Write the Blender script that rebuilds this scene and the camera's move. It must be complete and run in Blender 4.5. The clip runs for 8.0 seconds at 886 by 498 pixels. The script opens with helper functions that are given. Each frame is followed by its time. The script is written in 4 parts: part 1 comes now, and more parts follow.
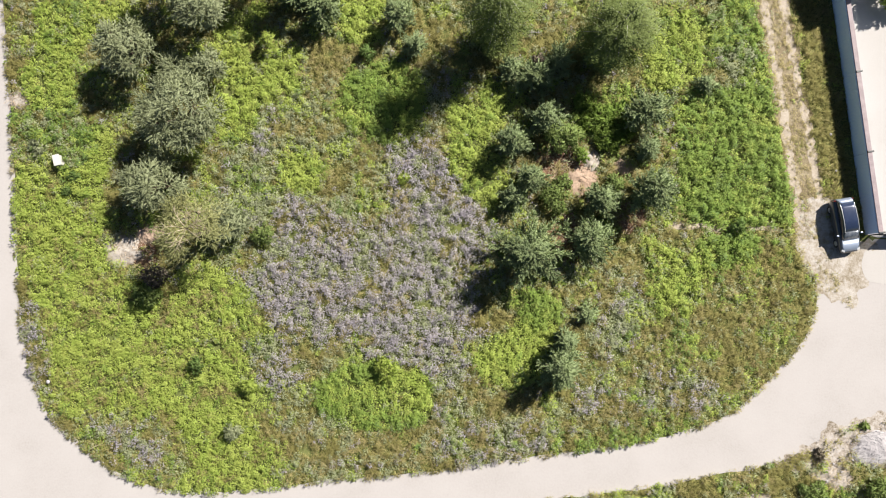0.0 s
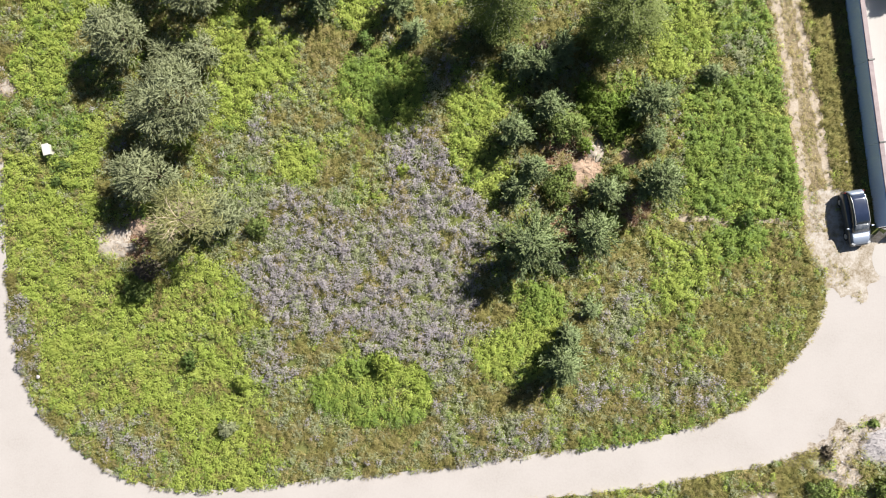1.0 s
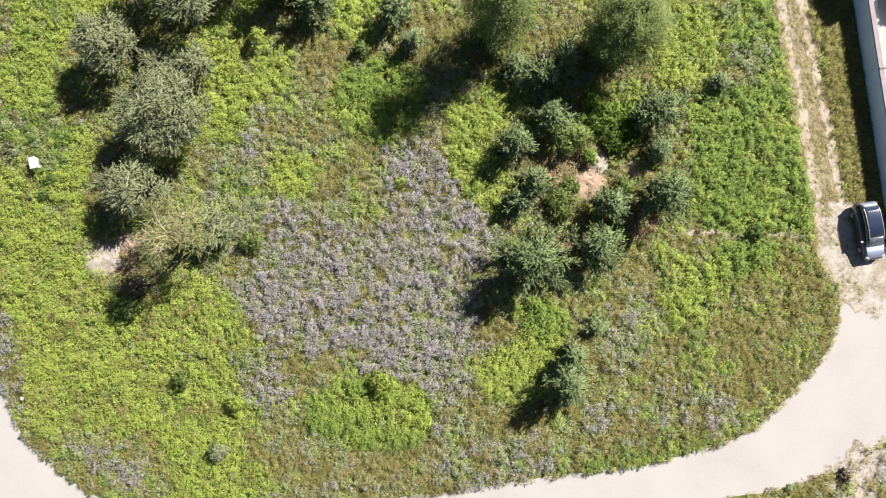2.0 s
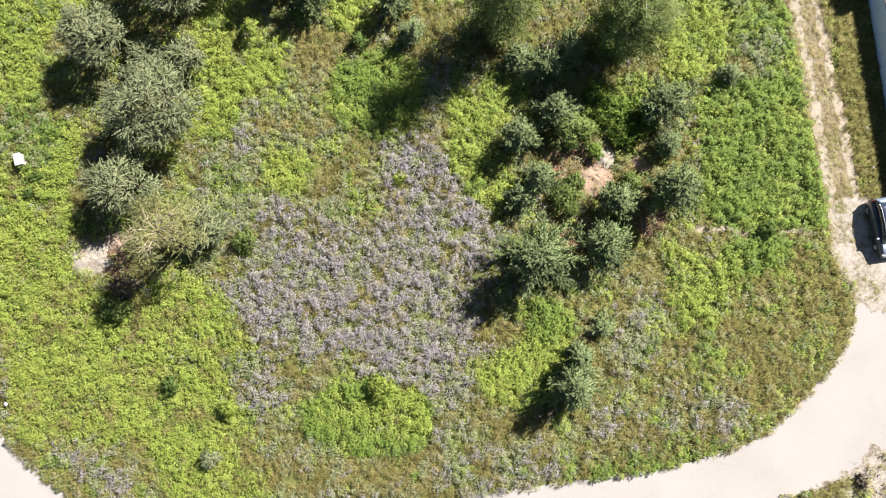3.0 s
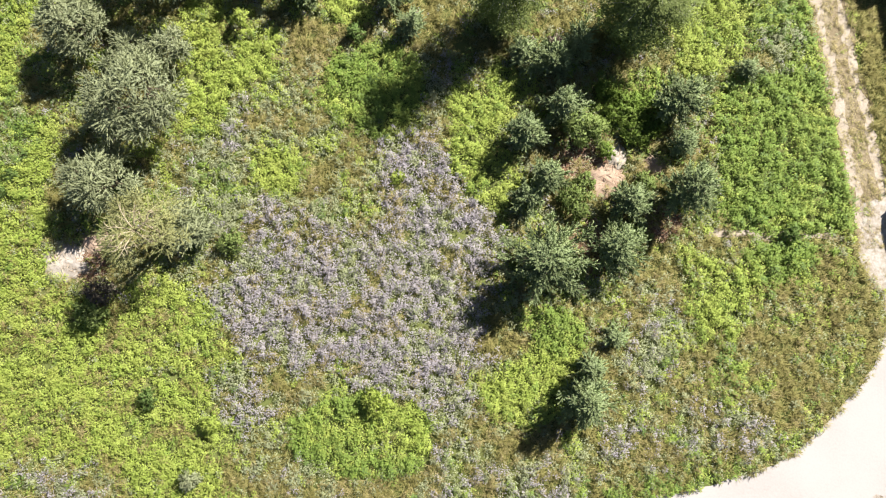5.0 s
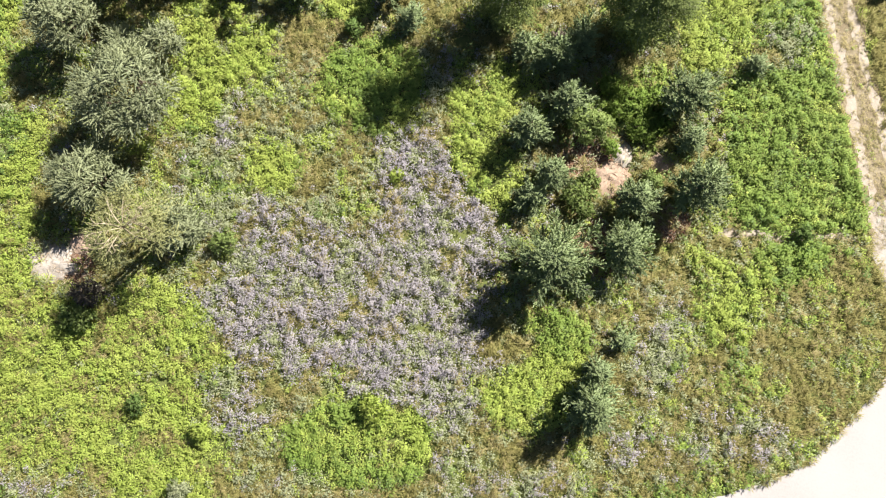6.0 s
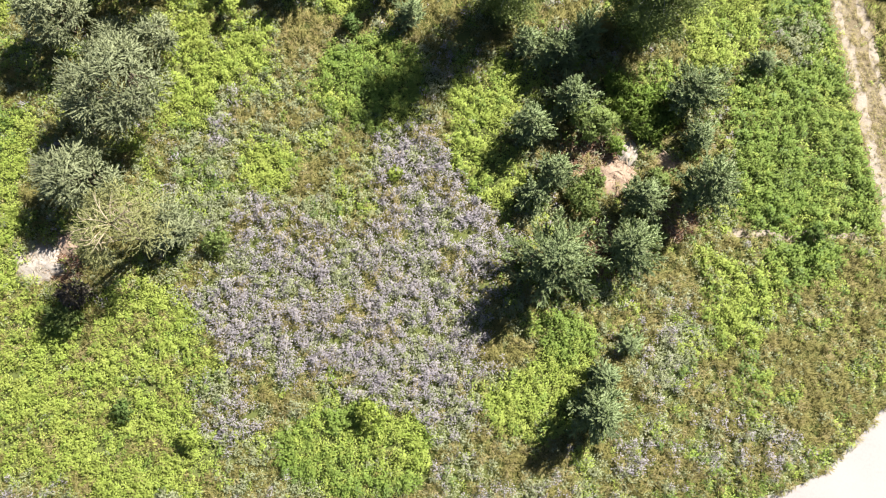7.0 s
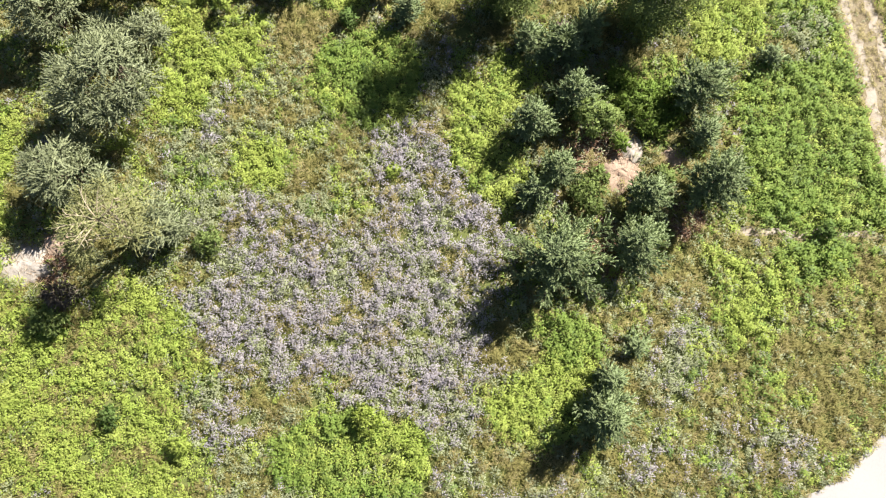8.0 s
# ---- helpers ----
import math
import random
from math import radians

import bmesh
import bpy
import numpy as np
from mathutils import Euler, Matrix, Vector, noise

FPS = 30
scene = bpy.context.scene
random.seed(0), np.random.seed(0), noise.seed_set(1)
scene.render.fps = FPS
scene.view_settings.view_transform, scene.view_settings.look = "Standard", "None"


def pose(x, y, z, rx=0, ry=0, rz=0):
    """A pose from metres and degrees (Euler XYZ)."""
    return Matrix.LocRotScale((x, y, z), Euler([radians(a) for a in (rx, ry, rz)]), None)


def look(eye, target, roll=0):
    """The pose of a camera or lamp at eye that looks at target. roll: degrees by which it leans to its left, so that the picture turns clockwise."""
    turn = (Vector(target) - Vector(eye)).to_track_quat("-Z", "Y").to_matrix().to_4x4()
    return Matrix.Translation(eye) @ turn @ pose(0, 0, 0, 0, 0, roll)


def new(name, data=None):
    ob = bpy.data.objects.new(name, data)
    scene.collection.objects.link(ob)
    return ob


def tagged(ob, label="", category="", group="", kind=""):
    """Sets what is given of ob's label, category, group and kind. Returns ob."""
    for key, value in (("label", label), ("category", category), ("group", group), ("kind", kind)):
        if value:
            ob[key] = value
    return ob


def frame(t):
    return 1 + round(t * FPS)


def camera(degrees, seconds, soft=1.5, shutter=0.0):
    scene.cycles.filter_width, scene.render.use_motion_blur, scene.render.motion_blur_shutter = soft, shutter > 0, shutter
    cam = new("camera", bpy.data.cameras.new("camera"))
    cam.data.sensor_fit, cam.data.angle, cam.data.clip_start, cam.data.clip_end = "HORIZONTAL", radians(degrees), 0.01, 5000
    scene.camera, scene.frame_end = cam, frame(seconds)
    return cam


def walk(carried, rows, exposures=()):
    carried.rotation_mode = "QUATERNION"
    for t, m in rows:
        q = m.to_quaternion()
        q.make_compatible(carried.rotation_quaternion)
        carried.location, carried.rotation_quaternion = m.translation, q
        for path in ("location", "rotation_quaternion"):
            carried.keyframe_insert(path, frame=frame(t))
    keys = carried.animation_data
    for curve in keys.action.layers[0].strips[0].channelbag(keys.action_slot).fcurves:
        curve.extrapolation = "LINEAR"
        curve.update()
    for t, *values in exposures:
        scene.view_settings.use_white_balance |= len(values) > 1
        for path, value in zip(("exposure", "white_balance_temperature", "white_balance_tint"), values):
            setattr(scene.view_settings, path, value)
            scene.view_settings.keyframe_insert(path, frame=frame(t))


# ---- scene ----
cam = camera(63.1, 8.0, 1.1)
PATH = [
    (0, (0.111, -0.005, 53.952), (0.105, 0.092, 51.955), -5.6),
    (0.5, (0.08, 0.018, 53.389), (0.076, 0.102, 51.391), -5.1),
    (1, (0.032, 0.018, 52.596), (0.028, 0.096, 50.597), -4.9),
    (1.5, (0.007, -0.049, 51.731), (0.005, 0.057, 49.734), -3.1),
    (3, (-0.069, -0.444, 48.973), (-0.068, -0.302, 46.978), -1.9),
    (3.5, (-0.102, -0.618, 48.079), (-0.101, -0.469, 46.085), -1.4),
    (4, (-0.156, -0.903, 47.222), (-0.152, -0.739, 45.229), -0.5),
    (4.5, (-0.201, -1.285, 46.403), (-0.195, -1.093, 44.413), -0.3),
    (6, (-0.407, -2.604, 43.92), (-0.393, -2.335, 41.938), 0.9),
    (6.5, (-0.464, -3.008, 43.139), (-0.447, -2.716, 41.161), 1.2),
    (7, (-0.529, -3.485, 42.335), (-0.509, -3.165, 40.36), 1.5),
    (7.5, (-0.605, -3.929, 41.545), (-0.581, -3.583, 39.575), 1.9),
    (8, (-0.664, -4.311, 40.791), (-0.636, -3.942, 38.825), 2.1),
]
walk(cam, [(t, look(eye, target, roll)) for t, eye, target, roll in PATH],
     [(0.0, 1.08), (1.7, 1.16), (3.5, 1.3), (8.0, 1.42)])

# ---- world and sun ----
world = bpy.data.worlds.new("sky")
scene.world = world
world.use_nodes = True
SUN = Vector((0.82, 0.65, 1.0)).normalized()
wn = world.node_tree.nodes
sky = wn.new("ShaderNodeTexSky")
sky.sky_type = "NISHITA"
sky.sun_disc = False
sky.sun_elevation = math.asin(SUN.z)
sky.sun_rotation = math.atan2(SUN.x, SUN.y)
wn["Background"].inputs["Strength"].default_value = 0.034
world.node_tree.links.new(sky.outputs["Color"], wn["Background"].inputs["Color"])
lamp = bpy.data.lights.new("sun", "SUN")
lamp.energy, lamp.angle, lamp.color = 5.0, radians(0.53), (1.0, 0.95, 0.86)
sun = new("sun", lamp)
sun.matrix_world = look(SUN * 100, (0, 0, 0))

# ---- materials ----


def node_mat(name):
    m = bpy.data.materials.new(name)
    m.use_nodes = True
    t = m.node_tree
    return m, t.nodes, t.links, t.nodes["Principled BSDF"]


def ramp(nodes, stops):
    r = nodes.new("ShaderNodeValToRGB")
    e = r.color_ramp.elements
    e[0].position, e[0].color = stops[0][0], (*stops[0][1], 1)
    e[1].position, e[1].color = stops[-1][0], (*stops[-1][1], 1)
    for p, c in stops[1:-1]:
        k = e.new(p)
        k.color = (*c, 1)
    return r


def noise_tex(nodes, links, scale, detail=4.0, rough=0.6):
    co = nodes.new("ShaderNodeTexCoord")
    n = nodes.new("ShaderNodeTexNoise")
    n.inputs["Scale"].default_value = scale
    n.inputs["Detail"].default_value = detail
    n.inputs["Roughness"].default_value = rough
    links.new(co.outputs["Object"], n.inputs["Vector"])
    return n


def leaf_mat(name, colours, patch, patch_scale=0.35, through_light=0.4, rough=0.65):
    """Leaves: a tone for each leaf, and a slow drift of tone over the ground."""
    m, n, l, bsdf = node_mat(name)
    geo = n.new("ShaderNodeNewGeometry")
    r = ramp(n, [(i / (len(colours) - 1), c) for i, c in enumerate(colours)])
    l.new(geo.outputs["Random Per Island"], r.inputs["Fac"])
    big = noise_tex(n, l, patch_scale, 3.0)
    fac = ramp(n, [(0.38, (0, 0, 0)), (0.62, (1, 1, 1))])
    l.new(big.outputs["Fac"], fac.inputs["Fac"])
    scale = n.new("ShaderNodeMath")
    scale.operation = "MULTIPLY"
    scale.inputs[1].default_value = 0.38
    small = noise_tex(n, l, 1.7, 2.0)
    fac2 = ramp(n, [(0.35, (0, 0, 0)), (0.65, (1, 1, 1))])
    l.new(small.outputs["Fac"], fac2.inputs["Fac"])
    both = n.new("ShaderNodeMath")
    both.operation = "ADD"
    l.new(fac.outputs["Color"], both.inputs[0])
    l.new(fac2.outputs["Color"], both.inputs[1])
    l.new(both.outputs[0], scale.inputs[0])
    mix = n.new("ShaderNodeMix")
    mix.data_type = "RGBA"
    l.new(scale.outputs[0], mix.inputs[0])
    l.new(r.outputs["Color"], mix.inputs[6])
    mix.inputs[7].default_value = (*patch, 1)
    l.new(mix.outputs[2], bsdf.inputs["Base Color"])
    bsdf.inputs["Roughness"].default_value = rough
    bsdf.inputs["Specular IOR Level"].default_value = 0.22
    tr = n.new("ShaderNodeBsdfTranslucent")
    l.new(mix.outputs[2], tr.inputs["Color"])
    sh = n.new("ShaderNodeMixShader")
    sh.inputs[0].default_value = through_light
    l.new(bsdf.outputs[0], sh.inputs[1])
    l.new(tr.outputs[0], sh.inputs[2])
    l.new(sh.outputs[0], n["Material Output"].inputs["Surface"])
    return m


def earth_mat(name, stops, scale=0.4, fine=9.0, bump=0.4, rough=0.95):
    """Soil, sand or gravel: coarse stains under a fine grain."""
    m, n, l, bsdf = node_mat(name)
    a, b = noise_tex(n, l, scale, 6.0), noise_tex(n, l, fine, 5.0, 0.7)
    add = n.new("ShaderNodeMath")
    add.operation = "MULTIPLY_ADD"
    l.new(b.outputs["Fac"], add.inputs[0])
    add.inputs[1].default_value = 0.45
    half = n.new("ShaderNodeMath")
    half.operation = "MULTIPLY"
    half.inputs[1].default_value = 0.55
    l.new(a.outputs["Fac"], half.inputs[0])
    l.new(half.outputs[0], add.inputs[2])
    r = ramp(n, stops)
    l.new(add.outputs[0], r.inputs["Fac"])
    l.new(r.outputs["Color"], bsdf.inputs["Base Color"])
    bsdf.inputs["Roughness"].default_value = rough
    bsdf.inputs["Specular IOR Level"].default_value = 0.15
    bp = n.new("ShaderNodeBump")
    bp.inputs["Strength"].default_value = bump
    bp.inputs["Distance"].default_value = 0.05
    l.new(b.outputs["Fac"], bp.inputs["Height"])
    l.new(bp.outputs[0], bsdf.inputs["Normal"])
    return m


def solid_mat(name, a, b, scale=3.0, rough=0.5, metal=0.0, coat=0.0, bump=0.05):
    """Paint, metal, plastic or plaster with a little wear."""
    m, n, l, bsdf = node_mat(name)
    t = noise_tex(n, l, scale, 6.0, 0.65)
    r = ramp(n, [(0.35, a), (0.65, b)])
    l.new(t.outputs["Fac"], r.inputs["Fac"])
    l.new(r.outputs["Color"], bsdf.inputs["Base Color"])
    bsdf.inputs["Roughness"].default_value = rough
    bsdf.inputs["Metallic"].default_value = metal
    bsdf.inputs["Coat Weight"].default_value = coat
    bp = n.new("ShaderNodeBump")
    bp.inputs["Strength"].default_value = bump
    bp.inputs["Distance"].default_value = 0.01
    l.new(t.outputs["Fac"], bp.inputs["Height"])
    l.new(bp.outputs[0], bsdf.inputs["Normal"])
    return m


SOIL = earth_mat("soil", [(0.25, (0.06, 0.078, 0.022)), (0.5, (0.11, 0.127, 0.04)), (0.75, (0.19, 0.18, 0.08))], 0.25, 6.0)
SAND = earth_mat("road_sand", [(0.26, (0.271, 0.246, 0.234)), (0.40, (0.328, 0.304, 0.294)), (0.5, (0.351, 0.326, 0.318)), (0.72, (0.380, 0.355, 0.348))], 0.22, 7.0, 0.14)
RUT = earth_mat("rut_sand", [(0.3, (0.239, 0.197, 0.144)), (0.5, (0.348, 0.296, 0.242)), (0.7, (0.416, 0.363, 0.309))], 1.2, 6.0, 0.6)
TRODDEN = earth_mat("trodden_sand", [(0.39, (0.17, 0.135, 0.088)), (0.48, (0.29, 0.252, 0.208)), (0.58, (0.385, 0.352, 0.322))], 0.9, 3.5, 0.8)
BED = earth_mat("dry_track_earth", [(0.38, (0.145, 0.112, 0.066)), (0.5, (0.222, 0.180, 0.116)), (0.62, (0.300, 0.256, 0.182))], 0.8, 7.0, 0.6)
ORANGE = earth_mat("orange_sand", [(0.3, (0.17, 0.11, 0.075)), (0.48, (0.37, 0.265, 0.20)), (0.65, (0.45, 0.34, 0.265))], 1.2, 5.0, 1.0)
PALE = earth_mat("pale_sand", [(0.3, (0.215, 0.180, 0.142)), (0.5, (0.352, 0.314, 0.278)), (0.7, (0.406, 0.373, 0.340))], 0.9, 5.0, 0.8)
LITTER = earth_mat("needle_litter", [(0.3, (0.06, 0.035, 0.022)), (0.5, (0.15, 0.085, 0.055)), (0.7, (0.30, 0.18, 0.12))], 1.0, 7.0, 0.8)
YARD = earth_mat("yard_concrete", [(0.3, (0.312, 0.291, 0.277)), (0.45, (0.366, 0.344, 0.330)), (0.7, (0.394, 0.372, 0.362))], 0.25, 10.0, 0.15)
VERGE = earth_mat("verge_sand", [(0.38, (0.14, 0.112, 0.082)), (0.47, (0.28, 0.242, 0.205)), (0.6, (0.39, 0.355, 0.33))], 1.0, 4.0, 0.8)
GRAVEL = earth_mat("grey_gravel", [(0.3, (0.29, 0.27, 0.277)), (0.5, (0.375, 0.352, 0.360)), (0.7, (0.43, 0.412, 0.415))], 1.5, 9.0, 0.9)
BARK = solid_mat("bark", (0.07, 0.05, 0.035), (0.16, 0.12, 0.085), 6.0, 0.9, bump=0.6)
TWIG = solid_mat("pale_twigs", (0.26, 0.21, 0.13), (0.42, 0.36, 0.25), 5.0, 0.8, bump=0.4)
BIRCH = solid_mat("birch_bark", (0.30, 0.28, 0.24), (0.66, 0.64, 0.60), 5.0, 0.7, bump=0.3)

HERB = leaf_mat("yellow_green_leaves", [(0.317, 0.413, 0.080), (0.366, 0.465, 0.097), (0.278, 0.373, 0.067), (0.415, 0.490, 0.125)], (0.419, 0.460, 0.123))
VIVID = leaf_mat("vivid_green_leaves", [(0.197, 0.303, 0.060), (0.238, 0.342, 0.069), (0.174, 0.273, 0.055), (0.273, 0.364, 0.089)], (0.268, 0.340, 0.081))
SHRUB = leaf_mat("mid_green_leaves", [(0.210, 0.297, 0.088), (0.297, 0.384, 0.131), (0.174, 0.235, 0.066), (0.360, 0.434, 0.175)], (0.260, 0.322, 0.099), 0.8)
DARK = leaf_mat("dark_green_leaves", [(0.142, 0.231, 0.06), (0.172, 0.267, 0.069), (0.124, 0.201, 0.051), (0.202, 0.291, 0.087)], (0.20, 0.26, 0.09))
SILVER = leaf_mat("grey_green_leaves", [(0.337, 0.371, 0.223), (0.383, 0.407, 0.262), (0.309, 0.346, 0.201), (0.407, 0.424, 0.283)], (0.362, 0.392, 0.207))
BLOOM = leaf_mat("lavender_blooms", [(0.413, 0.381, 0.427), (0.436, 0.405, 0.442), (0.406, 0.372, 0.430), (0.447, 0.414, 0.441)], (0.439, 0.408, 0.410), 0.5)
GRASS = leaf_mat("olive_meadow_grass", [(0.267, 0.253, 0.085), (0.290, 0.269, 0.099), (0.247, 0.239, 0.076), (0.319, 0.283, 0.117)], (0.314, 0.283, 0.103))
STRAW = leaf_mat("straw_grass", [(0.367, 0.315, 0.144), (0.426, 0.366, 0.184), (0.320, 0.286, 0.120), (0.461, 0.394, 0.230)], (0.389, 0.325, 0.145))
NEEDLE = leaf_mat("pine_needles", [(0.214, 0.277, 0.130), (0.287, 0.356, 0.183), (0.171, 0.226, 0.101), (0.370, 0.431, 0.244)], (0.269, 0.321, 0.141), 0.8, 0.12)
OLIVE = leaf_mat("silvery_olive_leaves", [(0.244, 0.275, 0.152), (0.312, 0.342, 0.204), (0.196, 0.229, 0.120), (0.365, 0.395, 0.254)], (0.275, 0.296, 0.156), 0.8, 0.2)
SPARSE = leaf_mat("yellowish_olive_leaves", [(0.259, 0.271, 0.108), (0.333, 0.339, 0.155), (0.213, 0.232, 0.089), (0.380, 0.368, 0.192)], (0.272, 0.273, 0.111), 0.8, 0.2)
LACE = leaf_mat("fine_birch_leaves", [(0.147, 0.191, 0.055), (0.191, 0.237, 0.071), (0.117, 0.159, 0.046), (0.235, 0.276, 0.098)], (0.168, 0.205, 0.060), 0.8, 0.2)
DRYSTALK = leaf_mat("dry_stalks", [(0.30, 0.23, 0.16), (0.42, 0.34, 0.25), (0.20, 0.14, 0.10), (0.50, 0.42, 0.32)], (0.34, 0.26, 0.19), 0.8, 0.05)
DEAD = leaf_mat("dead_brown_leaves", [(0.135, 0.108, 0.078), (0.195, 0.162, 0.122), (0.100, 0.080, 0.058), (0.240, 0.205, 0.160)], (0.150, 0.130, 0.096), 0.8, 0.1)

# ---- mesh helpers ----


def part(name, bm, material, parent, label=""):
    """Links a bmesh (or a mesh) as one mesh object under a thing or a part."""
    if isinstance(bm, bpy.types.Mesh):
        me = bm
    else:
        me = bpy.data.meshes.new(name)
        bm.to_mesh(me)
        bm.free()
    me.materials.clear()
    me.materials.append(material)
    ob = new(name, me)
    ob.parent = parent
    return tagged(ob, label)


def poly_mesh(name, co, faces, smooth=False):
    """A mesh from an (n, 3) array and an (m, k) array of corner numbers."""
    co, faces = np.asarray(co, np.float32), np.asarray(faces, np.int32)
    me = bpy.data.meshes.new(name)
    k = faces.shape[1]
    me.vertices.add(len(co))
    me.vertices.foreach_set("co", co.ravel())
    me.loops.add(faces.size)
    me.loops.foreach_set("vertex_index", faces.ravel())
    me.polygons.add(len(faces))
    me.polygons.foreach_set("loop_start", np.arange(0, faces.size, k, dtype=np.int32))
    me.polygons.foreach_set("use_smooth", np.full(len(faces), smooth))
    me.update(calc_edges=True)
    return me


def leaves(name, rng, base, az, el, length, width, diamond=True, facing=None, soft=0.6):
    """One leaf at each base point: a pointed blade or a four-cornered leaf, along its heading and rise."""
    n = len(base)
    d = np.stack([np.cos(az) * np.cos(el), np.sin(az) * np.cos(el), np.sin(el)], 1)
    side = np.stack([-np.sin(az), np.cos(az), np.zeros(n)], 1)
    up = np.cross(d, side)
    turn = rng.uniform(-0.9, 0.9, n)[:, None]
    s = (side * np.cos(turn) + up * np.sin(turn)) * width[:, None] * 0.5
    tip = base + d * length[:, None]
    if diamond:
        mid = base + d * length[:, None] * 0.45
        co = np.stack([base, mid + s, tip, mid - s], 1)
    else:
        co = np.stack([base - s, base + s, tip], 1)
    k = co.shape[1]
    faces = np.arange(k * n).reshape(n, k)
    if facing is None:
        return poly_mesh(name, co.reshape(-1, 3), faces)
    flat = np.cross(co[:, 1] - co[:, 0], co[:, 2] - co[:, 0])
    flat /= np.maximum(np.linalg.norm(flat, axis=1), 1e-9)[:, None]
    away = (flat * facing).sum(1) < 0
    co[away] = co[away][:, ::-1]
    flat[away] *= -1
    nrm = flat * (1 - soft) + facing * soft
    nrm /= np.maximum(np.linalg.norm(nrm, axis=1), 1e-9)[:, None]
    me = poly_mesh(name, co.reshape(-1, 3), faces, True)
    me.normals_split_custom_set_from_vertices(np.repeat(nrm, k, 0).tolist())
    return me


def unit(v):
    return v / np.maximum(np.linalg.norm(v, axis=1), 1e-9)[:, None]


def plumes(name, rng, foot, heading, length, count, blade, width, spread, facing=None, soft=0.5):
    """Shoots set with blades all along, each from its foot along its heading."""
    i = np.repeat(np.arange(len(foot)), count)
    s = rng.uniform(0.0, 1.0, len(i))
    d = heading[i] + rng.normal(0, spread, (len(i), 3))
    d /= np.linalg.norm(d, axis=1)[:, None]
    base = foot[i] + heading[i] * (length[i] * s)[:, None]
    size = rng.uniform(0.7, 1.3, len(i)) * (1.1 - 0.35 * s)
    return leaves(name, rng, base, np.arctan2(d[:, 1], d[:, 0]), np.arcsin(np.clip(d[:, 2], -1, 1)), blade * size, width * size, False, None if facing is None else facing[i], soft)


def tube(rings, co, faces, sides=6):
    """Adds a tapered limb through rings of (point, radius) to the lists."""
    start = len(co)
    for i, (p, r) in enumerate(rings):
        a, b = rings[max(i - 1, 0)][0], rings[min(i + 1, len(rings) - 1)][0]
        z = (Vector(b) - Vector(a)).normalized()
        x = z.orthogonal().normalized()
        y = z.cross(x)
        for k in range(sides):
            t = 2 * math.pi * k / sides
            co.append(tuple(Vector(p) + (x * math.cos(t) + y * math.sin(t)) * r))
    for i in range(len(rings) - 1):
        for k in range(sides):
            a, b = start + i * sides + k, start + i * sides + (k + 1) % sides
            faces.append((a, b, b + sides, a + sides))


def lattice(x, y, scale, seed):
    """Smooth value noise from 0 to 1 on arrays."""
    table = np.random.RandomState(seed).rand(64, 64)
    x, y = x / scale + 1000.0, y / scale + 1000.0
    i, j = np.floor(x).astype(int), np.floor(y).astype(int)
    u, v = x - i, y - j
    u, v = u * u * (3 - 2 * u), v * v * (3 - 2 * v)
    a, b = table[i % 64, j % 64], table[(i + 1) % 64, j % 64]
    c, d = table[i % 64, (j + 1) % 64], table[(i + 1) % 64, (j + 1) % 64]
    return (a * (1 - u) + b * u) * (1 - v) + (c * (1 - u) + d * u) * v


def rough(x, y, seed=1, scale=2.5):
    return 0.5 * lattice(x, y, scale, seed) + 0.3 * lattice(x, y, scale / 2.3, seed + 1) + 0.2 * lattice(x, y, scale / 5, seed + 2)


def smooth_line(points, step=0.35):
    """A soft line through a few points (Catmull-Rom)."""
    p = [np.array(q, float) for q in points]
    p = [2 * p[0] - p[1], *p, 2 * p[-1] - p[-2]]
    out = []
    for a, b, c, d in zip(p, p[1:], p[2:], p[3:]):
        for t in np.linspace(0, 1, max(2, int(np.linalg.norm(c - b) / step)), endpoint=False):
            out.append(0.5 * (2 * b + (c - a) * t + (2 * a - 5 * b + 4 * c - d) * t**2 + (3 * b - a - 3 * c + d) * t**3))
    out.append(p[-2])
    return np.array(out)


def inside(poly, x, y):
    """Which of the points lie in the polygon."""
    hit = np.zeros(len(x), bool)
    px, py = poly[:, 0], poly[:, 1]
    for x1, y1, x2, y2 in zip(px, py, np.roll(px, -1), np.roll(py, -1)):
        if y1 != y2:
            cross = (y1 > y) != (y2 > y)
            hit ^= cross & (x < (x2 - x1) * (y - y1) / (y2 - y1) + x1)
    return hit


def depth_in(poly, x, y):
    """How far the points lie inside the polygon, in metres; less than nought outside."""
    d = np.full(len(x), 1e9)
    for (ax, ay), (bx, by) in zip(poly, np.roll(poly, -1, 0)):
        ux, uy = bx - ax, by - ay
        t = np.clip(((x - ax) * ux + (y - ay) * uy) / max(ux * ux + uy * uy, 1e-9), 0, 1)
        d = np.minimum(d, np.hypot(x - ax - t * ux, y - ay - t * uy))
    return np.where(inside(poly, x, y), d, -d)


def ragged(line, amount, seed, shift=0.0):
    """Wears the edge of a line in and out, and moves it to its left."""
    out = line.copy()
    d = np.gradient(line, axis=0)
    nrm = np.stack([-d[:, 1], d[:, 0]], 1) / np.maximum(np.linalg.norm(d, axis=1), 1e-6)[:, None]
    s = np.cumsum(np.linalg.norm(d, axis=1))
    w = (lattice(s, s * 0, 1.3, seed) - 0.5) + 0.8 * (lattice(s, s * 0, 0.45, seed + 5) - 0.5)
    return out + nrm * (w * amount + shift)[:, None]


